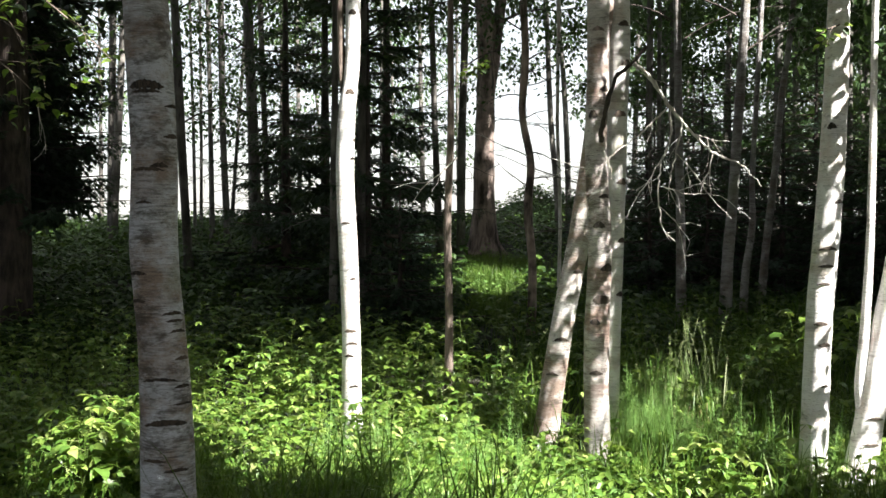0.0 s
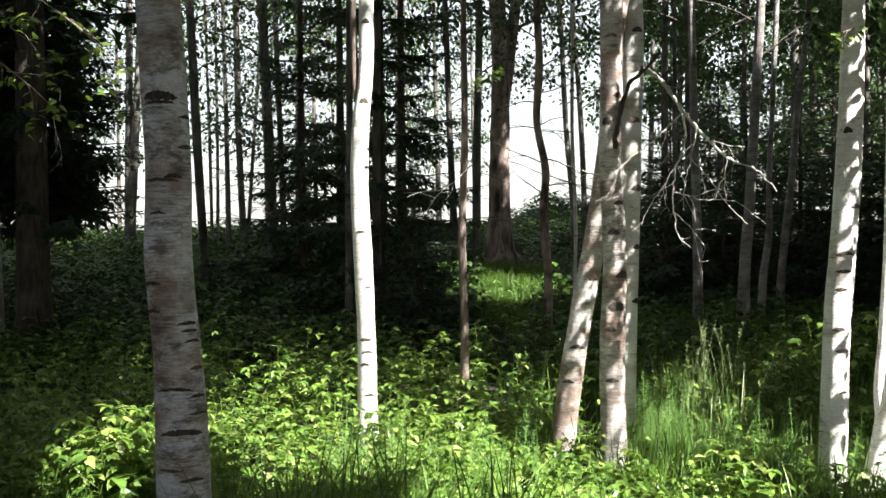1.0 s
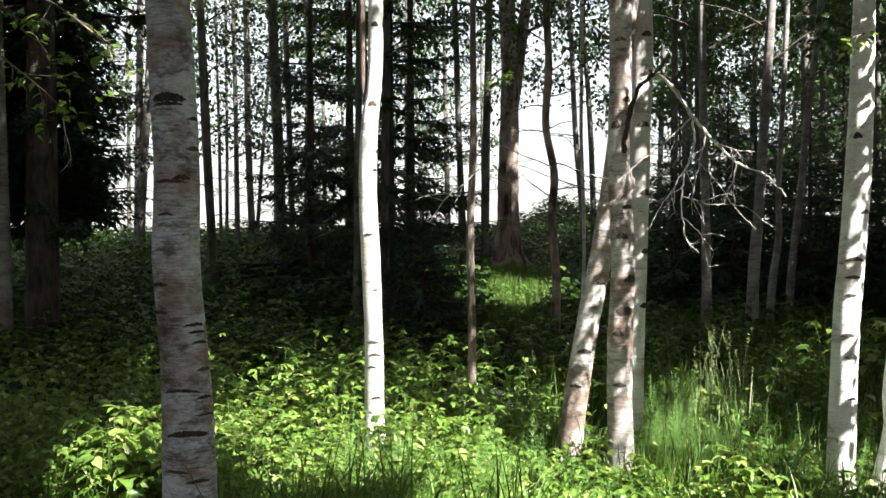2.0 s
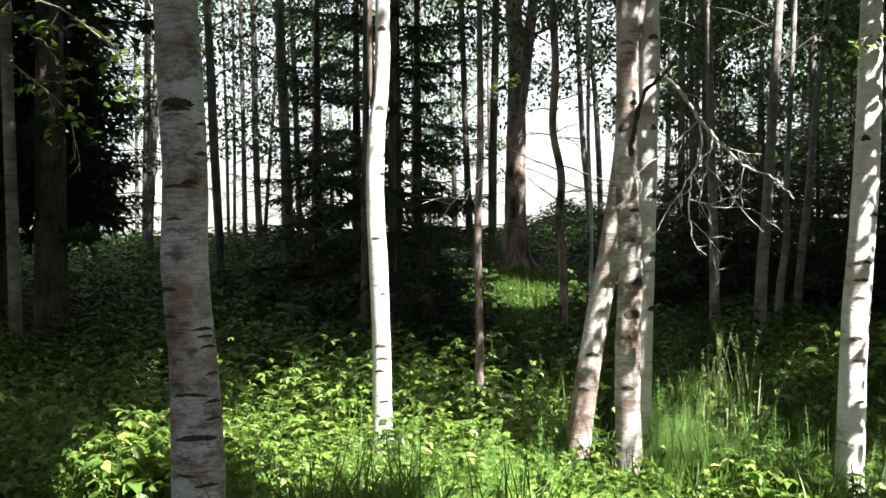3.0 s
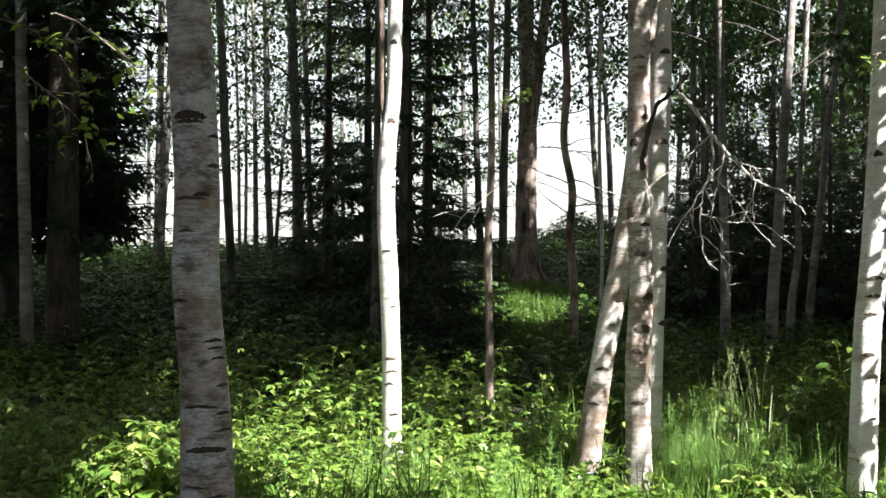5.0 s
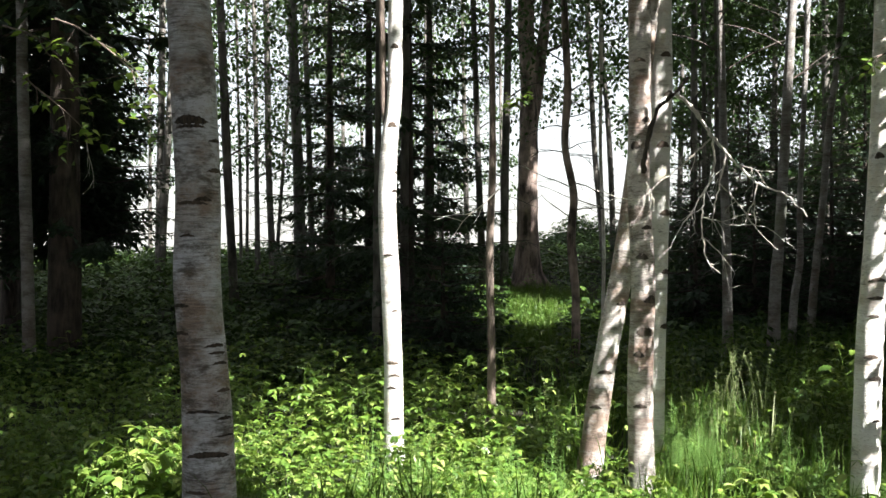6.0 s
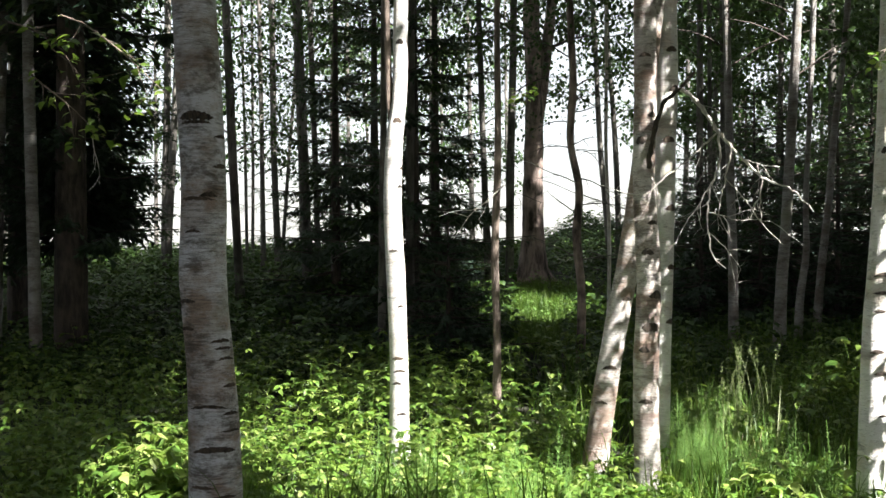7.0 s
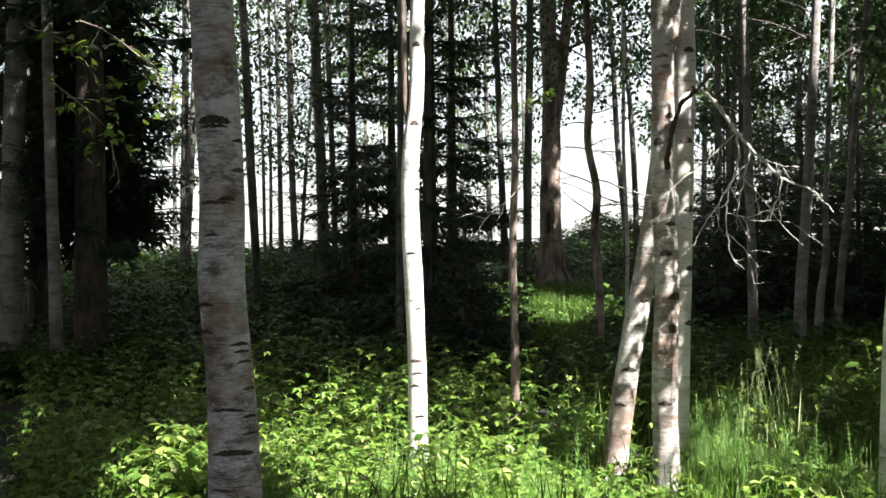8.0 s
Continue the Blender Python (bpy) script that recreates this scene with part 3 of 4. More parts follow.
tree("sapling", 1.18, 10.2, ((0.6, 0.0, 0.022), (1.6, 0.02, 0.02), (2.6, -0.01, 0.019), (3.6, 0.0, 0.016)), 4.6, "thin bleached dead sapling with twigs", DEADWOOD, dead=True, low=4.4, sides=10, step=0.08, seed=23, rough=0.06, twigs=9)
tree("poplar_tree", 0.62, 15.0, ((1.19, 0.0, 0.21), (1.70, 0.0, 0.165), (2.39, 0.0, 0.150), (3.24, 0.009, 0.145), (4.09, 0.026, 0.136), (4.94, -0.009, 0.128)), 14,
     "old forked poplar with furrowed grey-brown bark", BARK_POPLAR, low=4.3, reach=2.3, leaves=6500, size=0.085, sides=18, step=0.08, seed=22, rough=0.05, flare=0.5, twigs=5,
     fork=((3.5, 0.06, 0.10), (3.75, 0.10, 0.102), (4.43, 0.185, 0.094), (4.94, 0.253, 0.085)))
# The stand of birches on the shaded side.
for k, (x, y, b) in enumerate((
        (2.64, 11.0, ((0.66, 0, 0.056), (1.54, -0.013, 0.05), (2.41, -0.038, 0.047), (3.66, -0.062, 0.041))),
        (2.98, 10.5, ((0.52, 0, 0.066), (1.24, 0.03, 0.06), (1.66, 0.066, 0.054), (2.43, 0.119, 0.051), (3.33, 0.167, 0.048))),
        (3.32, 11.0, ((0.44, 0, 0.047), (1.04, 0.031, 0.044), (1.54, 0.10, 0.037), (1.97, 0.094, 0.031), (2.79, 0.125, 0.028))),
        (3.68, 11.5, ((0.62, 0, 0.049), (1.28, 0.052, 0.046), (2.06, 0.137, 0.042), (2.97, 0.216, 0.039), (3.76, 0.32, 0.033))))):
    tree("birch_tree", x, y, b, 11.5 + k * 0.5, "slim grey birch in a dark stand", BARK_SHADED, low=3.3, reach=1.8, leaves=6000, size=0.09, sides=14, step=0.08, seed=30 + k, twigs=4, group="birches of the dark stand")
# Trunks on the bank, against the sky.
for k, (x, y, b) in enumerate((
        (-3.35, 13, ((1.5, 0, 0.059), (2.27, -0.044, 0.059), (3.38, -0.096, 0.059), (4.49, -0.14, 0.055))),
        (-3.71, 16, ((1.49, 0, 0.045), (2.9, -0.018, 0.041), (5.17, -0.045, 0.036))),
        (-3.47, 16, ((1.49, 0, 0.059), (2.9, -0.055, 0.055), (5.17, -0.091, 0.05))),
        (-2.62, 14, ((1.53, 0, 0.08), (2.73, -0.04, 0.076), (3.92, -0.087, 0.072), (4.72, -0.111, 0.068))),
        (-2.64, 15, ((1.58, 0, 0.047), (2.81, -0.034, 0.047), (3.92, -0.068, 0.043), (4.94, -0.102, 0.043))),
        (-3.57, 17, ((2.11, 0, 0.034), (3.46, 0.097, 0.029), (4.24, 0.164, 0.029))),
        (-4.23, 17, ((1.48, 0, 0.029), (2.88, -0.019, 0.029), (4.43, -0.058, 0.024))),
        (-4.13, 17, ((1.48, 0, 0.029), (2.88, 0.01, 0.029), (4.43, 0, 0.024))))):
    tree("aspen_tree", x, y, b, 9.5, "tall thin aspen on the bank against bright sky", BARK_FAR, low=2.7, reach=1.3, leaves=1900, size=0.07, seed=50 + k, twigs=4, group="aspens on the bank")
for k, (x, y, b) in enumerate((
        (-0.86, 10.5, ((1.36, 0, 0.048), (2.13, 0, 0.045), (3.03, 0.012, 0.042))),
        (-1.10, 10.0, ((1.37, 0, 0.04), (2.11, 0.006, 0.04), (2.67, 0.017, 0.034))),
        (0.25, 14, ((1.37, 0, 0.06), (2.73, 0.016, 0.056), (4.24, 0.056, 0.052))),
        (-0.06, 14, ((1.53, 0, 0.056), (2.33, -0.032, 0.048), (3.28, -0.064, 0.044))),
        (3.31, 16, ((2.17, 0, 0.059), (3.8, 0, 0.055), (5.17, 0, 0.05))),
        (3.46, 16, ((2.17, 0, 0.041), (3.8, 0, 0.036), (5.17, 0.009, 0.036))),
        (3.70, 16, ((2.17, 0, 0.068), (3.8, -0.009, 0.064), (5.17, -0.018, 0.064))),
        (2.09, 18, ((1.53, 0, 0.056), (2.04, -0.031, 0.051), (3.57, -0.153, 0.051), (4.8, -0.205, 0.046))),
        (2.27, 18, ((1.53, 0, 0.056), (2.55, -0.02, 0.051), (4.09, -0.092, 0.046), (5.01, -0.164, 0.041))))):
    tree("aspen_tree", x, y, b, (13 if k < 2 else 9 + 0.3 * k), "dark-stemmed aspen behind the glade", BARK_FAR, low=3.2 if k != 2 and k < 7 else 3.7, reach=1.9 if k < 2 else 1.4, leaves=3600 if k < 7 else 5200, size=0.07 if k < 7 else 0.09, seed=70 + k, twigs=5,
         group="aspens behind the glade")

# Spruces.
spruce(-4.26, 10.0, 6.6, 1.3, 1.45, "big dark spruce at the wood's edge", 1, 1.9, tier=0.12, pairs=2)
spruce(-5.6, 11.5, 9.0, 1.8, 1.75, "big dark spruce at the wood's edge", 2, 1.2, pairs=2)
spruce(-6.4, 9.6, 8.0, 1.8, 1.2, "big dark spruce at the wood's edge", 3, 1.2, pairs=2)
spruce(-0.83, 10.6, 7.5, 1.45, 0.12, "open-boughed spruce behind the white birch", 4, 1.3, 0.2, tier=0.26)
spruce(-0.75, 13.2, 7.5, 1.35, 0.35, "open-boughed spruce under the aspens", 5, 1.1, 0.25, tier=0.30)
spruce(-1.75, 14.8, 8.0, 1.8, 0.2, "open-boughed spruce under the aspens", 6, 1.0, 0.3, tier=0.34)
spruce(-2.05, 13.0, 6.5, 1.35, 0.3, "open-boughed spruce under the aspens", 10, 1.2, 0.2, tier=0.30)
spruce(-3.0, 18.5, 4.0, 1.2, 0.2, "small open-boughed spruce under the aspens", 7, 0.8, 0.4)
spruce(-0.42, 9.7, 1.75, 0.85, 0.05, "low bushy young spruce in shade", 9, 1.6, 0.0, tier=0.11)
spruce(-4.02, 9.35, 13.0, 1.7, 3.4, "stout dark spruce with a bare lower trunk", 8, 0.5, 0.0, tier=0.25, pairs=2)
for k, (x, y, h) in enumerate(((2.9, 14.2, 2.6), (4.0, 13.6, 3.2), (5.2, 13.0, 3.0), (6.3, 12.6, 3.8), (3.5, 16.5, 3.2), (4.6, 16.0, 3.6), (5.8, 15.5, 4.4), (7.6, 13.5, 4.6), (8.2, 16.5, 5.0), (4.9, 19.5, 3.6), (6.8, 20.0, 4.4), (9.5, 20.0, 5.0), (3.3, 19.0, 2.4), (2.3, 15.6, 1.8), (3.4, 12.8, 2.0), (4.7, 11.8, 2.6), (5.1, 11.2, 3.3), (4.3, 12.6, 3.0), (5.7, 12.2, 3.6), (3.9, 15.0, 3.4), (2.7, 13.0, 2.2))):
    spruce(x, y, h, 1.2 + 0.06 * h, 0.1, "dense dark spruce in the shaded wood", 20 + k, 0.62, 0.0, group="spruces of the dark wood", pairs=2)

# More of the wood beyond, thinning to open sky over the bank.
rng = np.random.default_rng(8)
count = 0
while count < 46:
    a, d = rng.uniform(-0.62, 0.66), rng.uniform(15, 34)
    x, y = a * d, d
    if 0.03 < a < 0.17 or (-0.32 < a < -0.05 and d < 17) or (a < 0.03 and rng.random() < 0.45):
        continue
    h = rng.uniform(8, 13)
    tilt = rng.normal(0, 0.03)
    g = ground_z(x, y)
    r = rng.uniform(0.04, 0.09)
    low = rng.uniform(2.6, 4.2) if a < 0.15 else rng.uniform(1.6, 3.2)
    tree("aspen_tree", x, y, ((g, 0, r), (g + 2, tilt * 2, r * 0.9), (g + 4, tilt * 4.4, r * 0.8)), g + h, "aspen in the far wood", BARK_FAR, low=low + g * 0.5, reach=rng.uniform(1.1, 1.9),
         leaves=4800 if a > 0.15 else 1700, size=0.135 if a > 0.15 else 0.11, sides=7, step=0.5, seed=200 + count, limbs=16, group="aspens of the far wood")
    count += 1
# Trees out of view, added behind and beside the camera to shade the glade.
ring = ((3.2, -1.5), (5.4, 1.2), (6.6, 4.4), (1.2, -3.6), (4.6, -4.6), (7.4, -1.8), (-1.8, -2.2), (-4.2, 0.6), (-4.8, 3.6), (8.4, 6.2), (-3.6, -4.8), (1.0, -7.5),
        (9.6, 1.6), (5.2, 8.2), (4.0, 3.0), (-6.5, -1.5), (2.6, 1.0), (7.5, 9.5), (-7.0, 5.5), (10.5, 9.0), (3.8, 6.9), (5.2, 5.6), (1.8, 2.5), (-2.4, 3.0), (6.2, 11.5), (4.4, -0.6), (2.9, 0.0))
for k, (x, y) in enumerate(ring):
    g = ground_z(x, y)
    tree("birch_tree", x, y, ((g, 0, 0.09), (g + 2, 0.03, 0.08), (g + 4, 0.05, 0.07)), (10 if y < 4 else 14) + 3 * rng.random(), "unseen birch of the surrounding wood, added for shade", BARK_WHITE, low=4.2 if y < 2 else 4.6, reach=2.7, leaves=8500 if y < 4 else 11000, size=0.21,
         sides=10, step=0.4, seed=300 + k, limbs=24, group="birches of the surrounding wood")
# Three more tall aspens, added to cast shade on the mound.
for k, (x, y) in enumerate(((6.2, 18.6), (8.4, 17.2), (7.2, 20.5))):
    g = ground_z(x, y)
    tree("aspen_tree", x, y, ((g, 0, 0.09), (g + 2, 0.03, 0.08), (g + 4, 0.05, 0.07)), 14, "tall aspen added in the far wood to shade the mound", BARK_FAR, low=5, reach=2.4, leaves=7000, size=0.14, sides=8, step=0.4, seed=400 + k, limbs=20, group="aspens of the far wood")
# Unseen spruces, added to block sun and sky light from the sides and behind.
for k, (x, y) in enumerate(((6.5, -8.0), (9.5, -5.0), (3.0, -10.5), (11.5, -1.0), (12.5, 4.5), (-2.0, -9.0), (-7.0, -6.5), (-9.0, 0.5), (-9.5, 6.0), (8.0, -12.0), (13.0, -7.0), (12.0, 11.0), (-9.5, 12.5), (-3.5, 3.3), (-3.3, 1.2), (-2.7, -0.9), (-5.4, 6.2), (9.3, 7.2), (7.2, 7.5), (7.6, 4.9))):
    spruce(x, y, 12.5 + 3 * rng.random(), 2.7 if math.hypot(x, y) > 10.9 or x > 8 else 1.9 if x > 0 else 1.25, 3.4 if x > 0 and y < 0 else 0.5, "unseen tall dark spruce of the surrounding wood, added to block light", 60 + k, 0.55, 0.0, True, "spruces of the surrounding wood", tier=0.25, pairs=1)


# ---- undergrowth ----
def grass_tuft(rng, blades, length, spread, width=0.0036, arch=0.75):
    out = []
    for _ in range(blades):
        a, l = rng.uniform(0, 6.28), length * rng.uniform(0.5, 1.1)
        lean = rng.uniform(0.1, 1.0) * arch
        s = np.linspace(0, 1, 5)
        flat = l * (0.25 * s * lean + 0.75 * lean * s ** 2.2)
        up = l * (s - 0.62 * lean * s ** 2.6)
        bx, by = rng.normal(0, spread, 2)
        mid = np.stack([bx + np.cos(a) * flat, by + np.sin(a) * flat, up], -1)
        w = width * rng.uniform(0.7, 1.3) * np.array([0.7, 1, 0.95, 0.65, 0.0])
        sx, sy = -np.sin(a + 0.4), np.cos(a + 0.4)
        off = np.stack([sx * w, sy * w, 0 * w], -1)
        v = np.concatenate([mid[:-1] - off[:-1], mid[:-1] + off[:-1], mid[-1:]])
        t = []
        for k in range(3):
            t += [(k, k + 4, k + 5), (k, k + 5, k + 1)]
        t.append((3, 7, 8))
        out.append((v, np.array(t)))
    return merge(out)


def herb(rng, height, nodes, leaf, leaflets=3, spread=0.1, shape=LEAF, detail=True):
    """A leafy stem: leaves in threes on stalks, smaller towards the top."""
    wob = rng.normal(0, 0.06, 2) * height
    s = np.linspace(0, 1, 5)
    path = np.stack([wob[0] * s ** 1.5, wob[1] * s ** 1.5, height * s], -1)
    out = [tube(path, 0.0035 * (1.2 - s), 3)]
    at, yaw, pitch, size = [], [], [], []
    for k in range(nodes):
        f = 0.22 + 0.78 * (k + rng.random() * 0.5) / nodes
        a = k * 2.4 + rng.normal(0, 0.3)
        stalk = spread * (1.2 - 0.7 * f) * rng.uniform(0.7, 1.2)
        c = np.array([np.interp(f, s, path[:, 0]), np.interp(f, s, path[:, 1]), f * height])
        e = c + np.array([math.cos(a) * stalk, math.sin(a) * stalk, stalk * rng.uniform(0.1, 0.6)])
        if detail:
            out.append(tube(np.stack([c, e]), [0.002, 0.0015], 3))
        for m in range(leaflets):
            at.append(e)
            yaw.append(a - 1.5708 + (0, 1.05, -1.05, 2.0, -2.0)[m] + rng.normal(0, 0.15))
            pitch.append(rng.normal(-0.25, 0.25))
            size.append(leaf * (1.15 - 0.5 * f) * (1.0 if m == 0 else 0.8) * rng.uniform(0.8, 1.2))
    n = len(at)
    out.append(scatter(shape, np.array(at), turns(np.array(yaw), np.array(pitch), rng.normal(0, 0.25, n)), np.array(size)))
    return merge(out)


def fern(rng, fronds, length):
    """A shuttlecock of feathery fronds."""
    out = []
    for k in range(fronds):
        a = k * 6.28 / fronds + rng.normal(0, 0.25)
        l = length * rng.uniform(0.7, 1.1)
        s = np.linspace(0, 1, 6)
        flat, up = l * (0.35 * s + 0.4 * s ** 2), l * (0.95 * s - 0.45 * s ** 2.2)
        path = np.stack([np.cos(a) * flat, np.sin(a) * flat, up], -1)
        out.append(tube(path, 0.003 * (1.1 - s), 3))
        n = 15
        t = np.repeat(np.linspace(0.16, 0.99, n), 2)
        side = np.tile([-1, 1], n)
        at = np.stack([np.interp(t, s, path[:, c]) for c in range(3)], -1)
        size = l * 0.24 * np.sin(np.pi * np.clip(0.18 + 0.8 * t, 0, 1)) + 0.01
        dims = np.stack([size * 0.5, size, size], -1)
        out.append(scatter(LEAF_PLAIN, at, turns(a - 1.5708 + side * 1.15, rng.normal(-0.2, 0.12, 2 * n), 0 * t), dims))
    return merge(out)


def horsetail(rng, height):
    """Whorls of hair-fine branches round a stem."""
    out = [tube(np.array([(0, 0, 0), (0.01, 0, height)]), [0.003, 0.001], 3)]
    thin = (np.array([(-0.012, 0, 0), (0.012, 0, 0), (0, 1, -0.12)], float), np.array([(0, 1, 2)]))
    for k in range(14):
        f = 0.25 + 0.72 * k / 13
        n = 12
        size = height * 0.34 * (1.15 - f) * rng.uniform(0.8, 1.2, n)
        out.append(scatter(thin, np.tile((0.01 * f, 0, f * height), (n, 1)), turns(rng.uniform(0, 6.28, n), rng.uniform(0.1, 0.6, n), np.zeros(n)), size))
    return merge(out)


def seed_head(rng, height):
    """A grass stalk with a nodding plume."""
    s = np.linspace(0, 1, 6)
    a = rng.uniform(0, 6.28)
    bend = height * 0.16 * s ** 3 * rng.uniform(0.3, 1.4)
    path = np.stack([np.cos(a) * bend, np.sin(a) * bend, height * (s - 0.05 * s ** 3)], -1)
    out = [tube(path, 0.0022 * (1.3 - s), 3)]
    n = 16
    t = rng.uniform(0.84, 1.0, n)
    at = np.stack([np.interp(t, s, path[:, c]) for c in range(3)], -1)
    out.append(scatter(LEAF_PLAIN, at, turns(rng.uniform(0, 6.28, n), rng.uniform(0.5, 1.2, n), rng.normal(0, 0.4, n)),
                       np.stack([np.full(n, 0.012), rng.uniform(0.02, 0.04, n), np.full(n, 0.02)], -1)))
    return merge(out)


def sow(name, label, material, templates, spots, rng, scale=(0.75, 1.25), category="undergrowth"):
    """Plants the templates at the spots, as one object of stuff."""
    # Little grows right at the birches' feet.
    for fx, fy, bare in ((0.93, 5.7, 0.2), (0.69, 6.2, 0.2), (2.09, 5.4, 0.2), (2.39, 5.5, 0.2), (-0.6, 6.4, 0.12)):
        spots = spots[np.hypot(spots[:, 0] - fx, spots[:, 1] - fy) > bare]
    out = []
    pick = rng.integers(0, len(templates), len(spots))
    for k, shape in enumerate(templates):
        xy = spots[pick == k]
        if not len(xy):
            continue
        p = np.array([(x, y, ground_z(x, y) - 0.01) for x, y in xy])
        n = len(p)
        out.append(scatter(shape, p, turns(rng.uniform(0, 6.28, n), rng.normal(0, 0.1, n), rng.normal(0, 0.1, n)), rng.uniform(*scale, n)))
    ob = new(name, tri_mesh(name, *merge(out), material))
    return tagged(ob, label, category, kind="stuff")


def wedge(rng, n, near, far, left, right, power=1.0):
    """Random spots in a wedge in front of the camera; left and right are sideways metres per metre ahead."""
    d = near + (far - near) * rng.random(n) ** power
    return np.stack([d * rng.uniform(left, right, n), d], -1)


def patch(rng, n, x, y, rx, ry):
    a, r = rng.uniform(0, 6.28, n), np.sqrt(rng.random(n))
    return np.stack([x + rx * r * np.cos(a), y + ry * r * np.sin(a)], -1)


rng = np.random.default_rng(21)
HERBS = [herb(rng, rng.uniform(0.35, 0.6), 8, rng.uniform(0.07, 0.10), spread=0.12, shape=LEAF_BROAD) for _ in range(8)]
HERBS_FINE = [herb(rng, rng.uniform(0.35, 0.6), 8, 0.10, spread=0.12, shape=LEAF_FINE) for _ in range(4)]
HERBS_LOW = [herb(rng, rng.uniform(0.16, 0.30), 7, 0.07, detail=False) for _ in range(5)]
HERBS_FAR = [herb(rng, rng.uniform(0.3, 0.55), 10, 0.11, shape=LEAF_PLAIN, detail=False) for _ in range(4)]
TUFTS = [grass_tuft(rng, 34, rng.uniform(0.32, 0.5), 0.09) for _ in range(5)]
TUFTS_FRONT = [grass_tuft(rng, 15, rng.uniform(0.95, 1.3), 0.07, 0.0048, 1.05) for _ in range(4)]
TUFTS_TALL = [grass_tuft(rng, 26, rng.uniform(0.6, 0.85), 0.09, 0.0045, 1.1) for _ in range(4)]
FERNS = [fern(rng, 7, rng.uniform(0.28, 0.42)) for _ in range(3)]
TAILS = [horsetail(rng, rng.uniform(0.35, 0.55)) for _ in range(3)]
PLUMES = [merge([(v + np.array([*rng.normal(0, 0.05, 2), 0]), t) for v, t in (seed_head(rng, rng.uniform(0.7, 1.0)) for _ in range(5))]) for _ in range(3)]

sow("undergrowth", "yellow-green leafy herbs covering the sunlit glade", LEAF_HERB, HERBS,
    np.concatenate([wedge(rng, 780, 5.0, 9.5, -0.5, 0.03), patch(rng, 90, -1.9, 5.6, 0.7, 0.5), wedge(rng, 190, 6.4, 10, 0.05, 0.5), patch(rng, 60, 0.12, 6.55, 0.5, 0.45)]), rng, (0.65, 1.1))
sow("undergrowth", "small leafy herbs among grass at the birches' feet", LEAF_HERB, HERBS_FINE, np.concatenate([patch(rng, 55, 1.5, 5.0, 0.5, 0.5), patch(rng, 55, 2.0, 5.5, 0.6, 0.7), patch(rng, 40, 0.3, 5.0, 0.7, 0.4)]), rng, (0.4, 0.75))
sow("undergrowth", "low leafy herbs under the grass", LEAF_HERB, HERBS_LOW, np.concatenate([wedge(rng, 900, 2.6, 6.8, -0.52, 0.5), patch(rng, 300, 0.2, 5.2, 1.0, 0.8)]), rng, (0.7, 1.2))
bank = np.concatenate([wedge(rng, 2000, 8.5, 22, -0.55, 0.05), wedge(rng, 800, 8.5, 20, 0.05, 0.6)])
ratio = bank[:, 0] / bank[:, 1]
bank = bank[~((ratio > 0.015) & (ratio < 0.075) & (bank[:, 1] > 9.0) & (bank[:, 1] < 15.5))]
# The bank's shade is partly in this leaf colour.
sow("undergrowth", "dense herbs on the shaded bank, leaves toned dark for shade", LEAF_SHADED, HERBS_FAR, bank, rng, (0.7, 1.3))
sow("grass", "long arching green grass in the glade", GRASS, TUFTS,
    np.concatenate([wedge(rng, 420, 2.6, 6.0, -0.5, 0.5), patch(rng, 130, -0.2, 3.9, 0.9, 0.6), patch(rng, 110, 2.0, 5.2, 1.0, 0.8), wedge(rng, 300, 6, 12, 0.05, 0.5)]), rng, category="grass")
sow("grass", "tall arching grass at the glade's front and among the birches", GRASS, TUFTS_TALL, np.concatenate([patch(rng, 14, 1.9, 6.9, 0.9, 0.9), patch(rng, 95, -0.45, 4.15, 0.65, 0.35), wedge(rng, 60, 7, 11, 0.1, 0.5)]), rng, (0.65, 1.0), category="grass")
sow("grass", "long dark arching grass before the glade", GRASS, TUFTS_FRONT, np.concatenate([patch(rng, 40, -0.35, 3.95, 0.75, 0.3), patch(rng, 3, 0.3, 4.0, 0.3, 0.2)]), rng, (0.75, 1.0), category="grass")
sow("grass", "sunlit grass on the bank by the poplar", GRASS, TUFTS, np.concatenate([patch(rng, 800, 0.6, 12.5, 1.0, 2.1), wedge(rng, 260, 10, 20, -0.4, 0.3)]), rng, (0.38, 0.7), category="grass")
sow("undergrowth", "low fresh herbs among the bank's grass", LEAF_FERN, HERBS_LOW, np.concatenate([patch(rng, 70, 0.7, 12.0, 1.1, 2.0), patch(rng, 40, 1.3, 14.5, 0.8, 1.2)]), rng, (0.5, 0.9))
sow("undergrowth", "brush toned dark for shade on the mound and round the spruce's foot", LEAF_SHADED, HERBS_FAR, np.concatenate([patch(rng, 170, 2.2, 21.8, 1.9, 1.4), patch(rng, 70, -4.1, 8.8, 0.8, 0.35)]), rng, (0.5, 1.1))
sow("fern", "fresh green ferns at the birches' feet", LEAF_FERN, FERNS, np.concatenate([patch(rng, 190, 0.42, 5.15, 0.75, 0.6), patch(rng, 40, 1.7, 5.0, 0.7, 0.6)]), rng, (0.6, 1.1), category="fern")
sow("horsetail", "feathery green horsetails", LEAF_FERN, TAILS, np.concatenate([patch(rng, 70, 1.3, 6.1, 0.25, 0.35), patch(rng, 45, 1.9, 5.7, 0.7, 0.7), patch(rng, 60, -0.1, 5.4, 0.6, 0.5)]), rng, category="horsetail")
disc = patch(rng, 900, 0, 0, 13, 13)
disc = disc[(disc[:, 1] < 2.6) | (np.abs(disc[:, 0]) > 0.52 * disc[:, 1])]
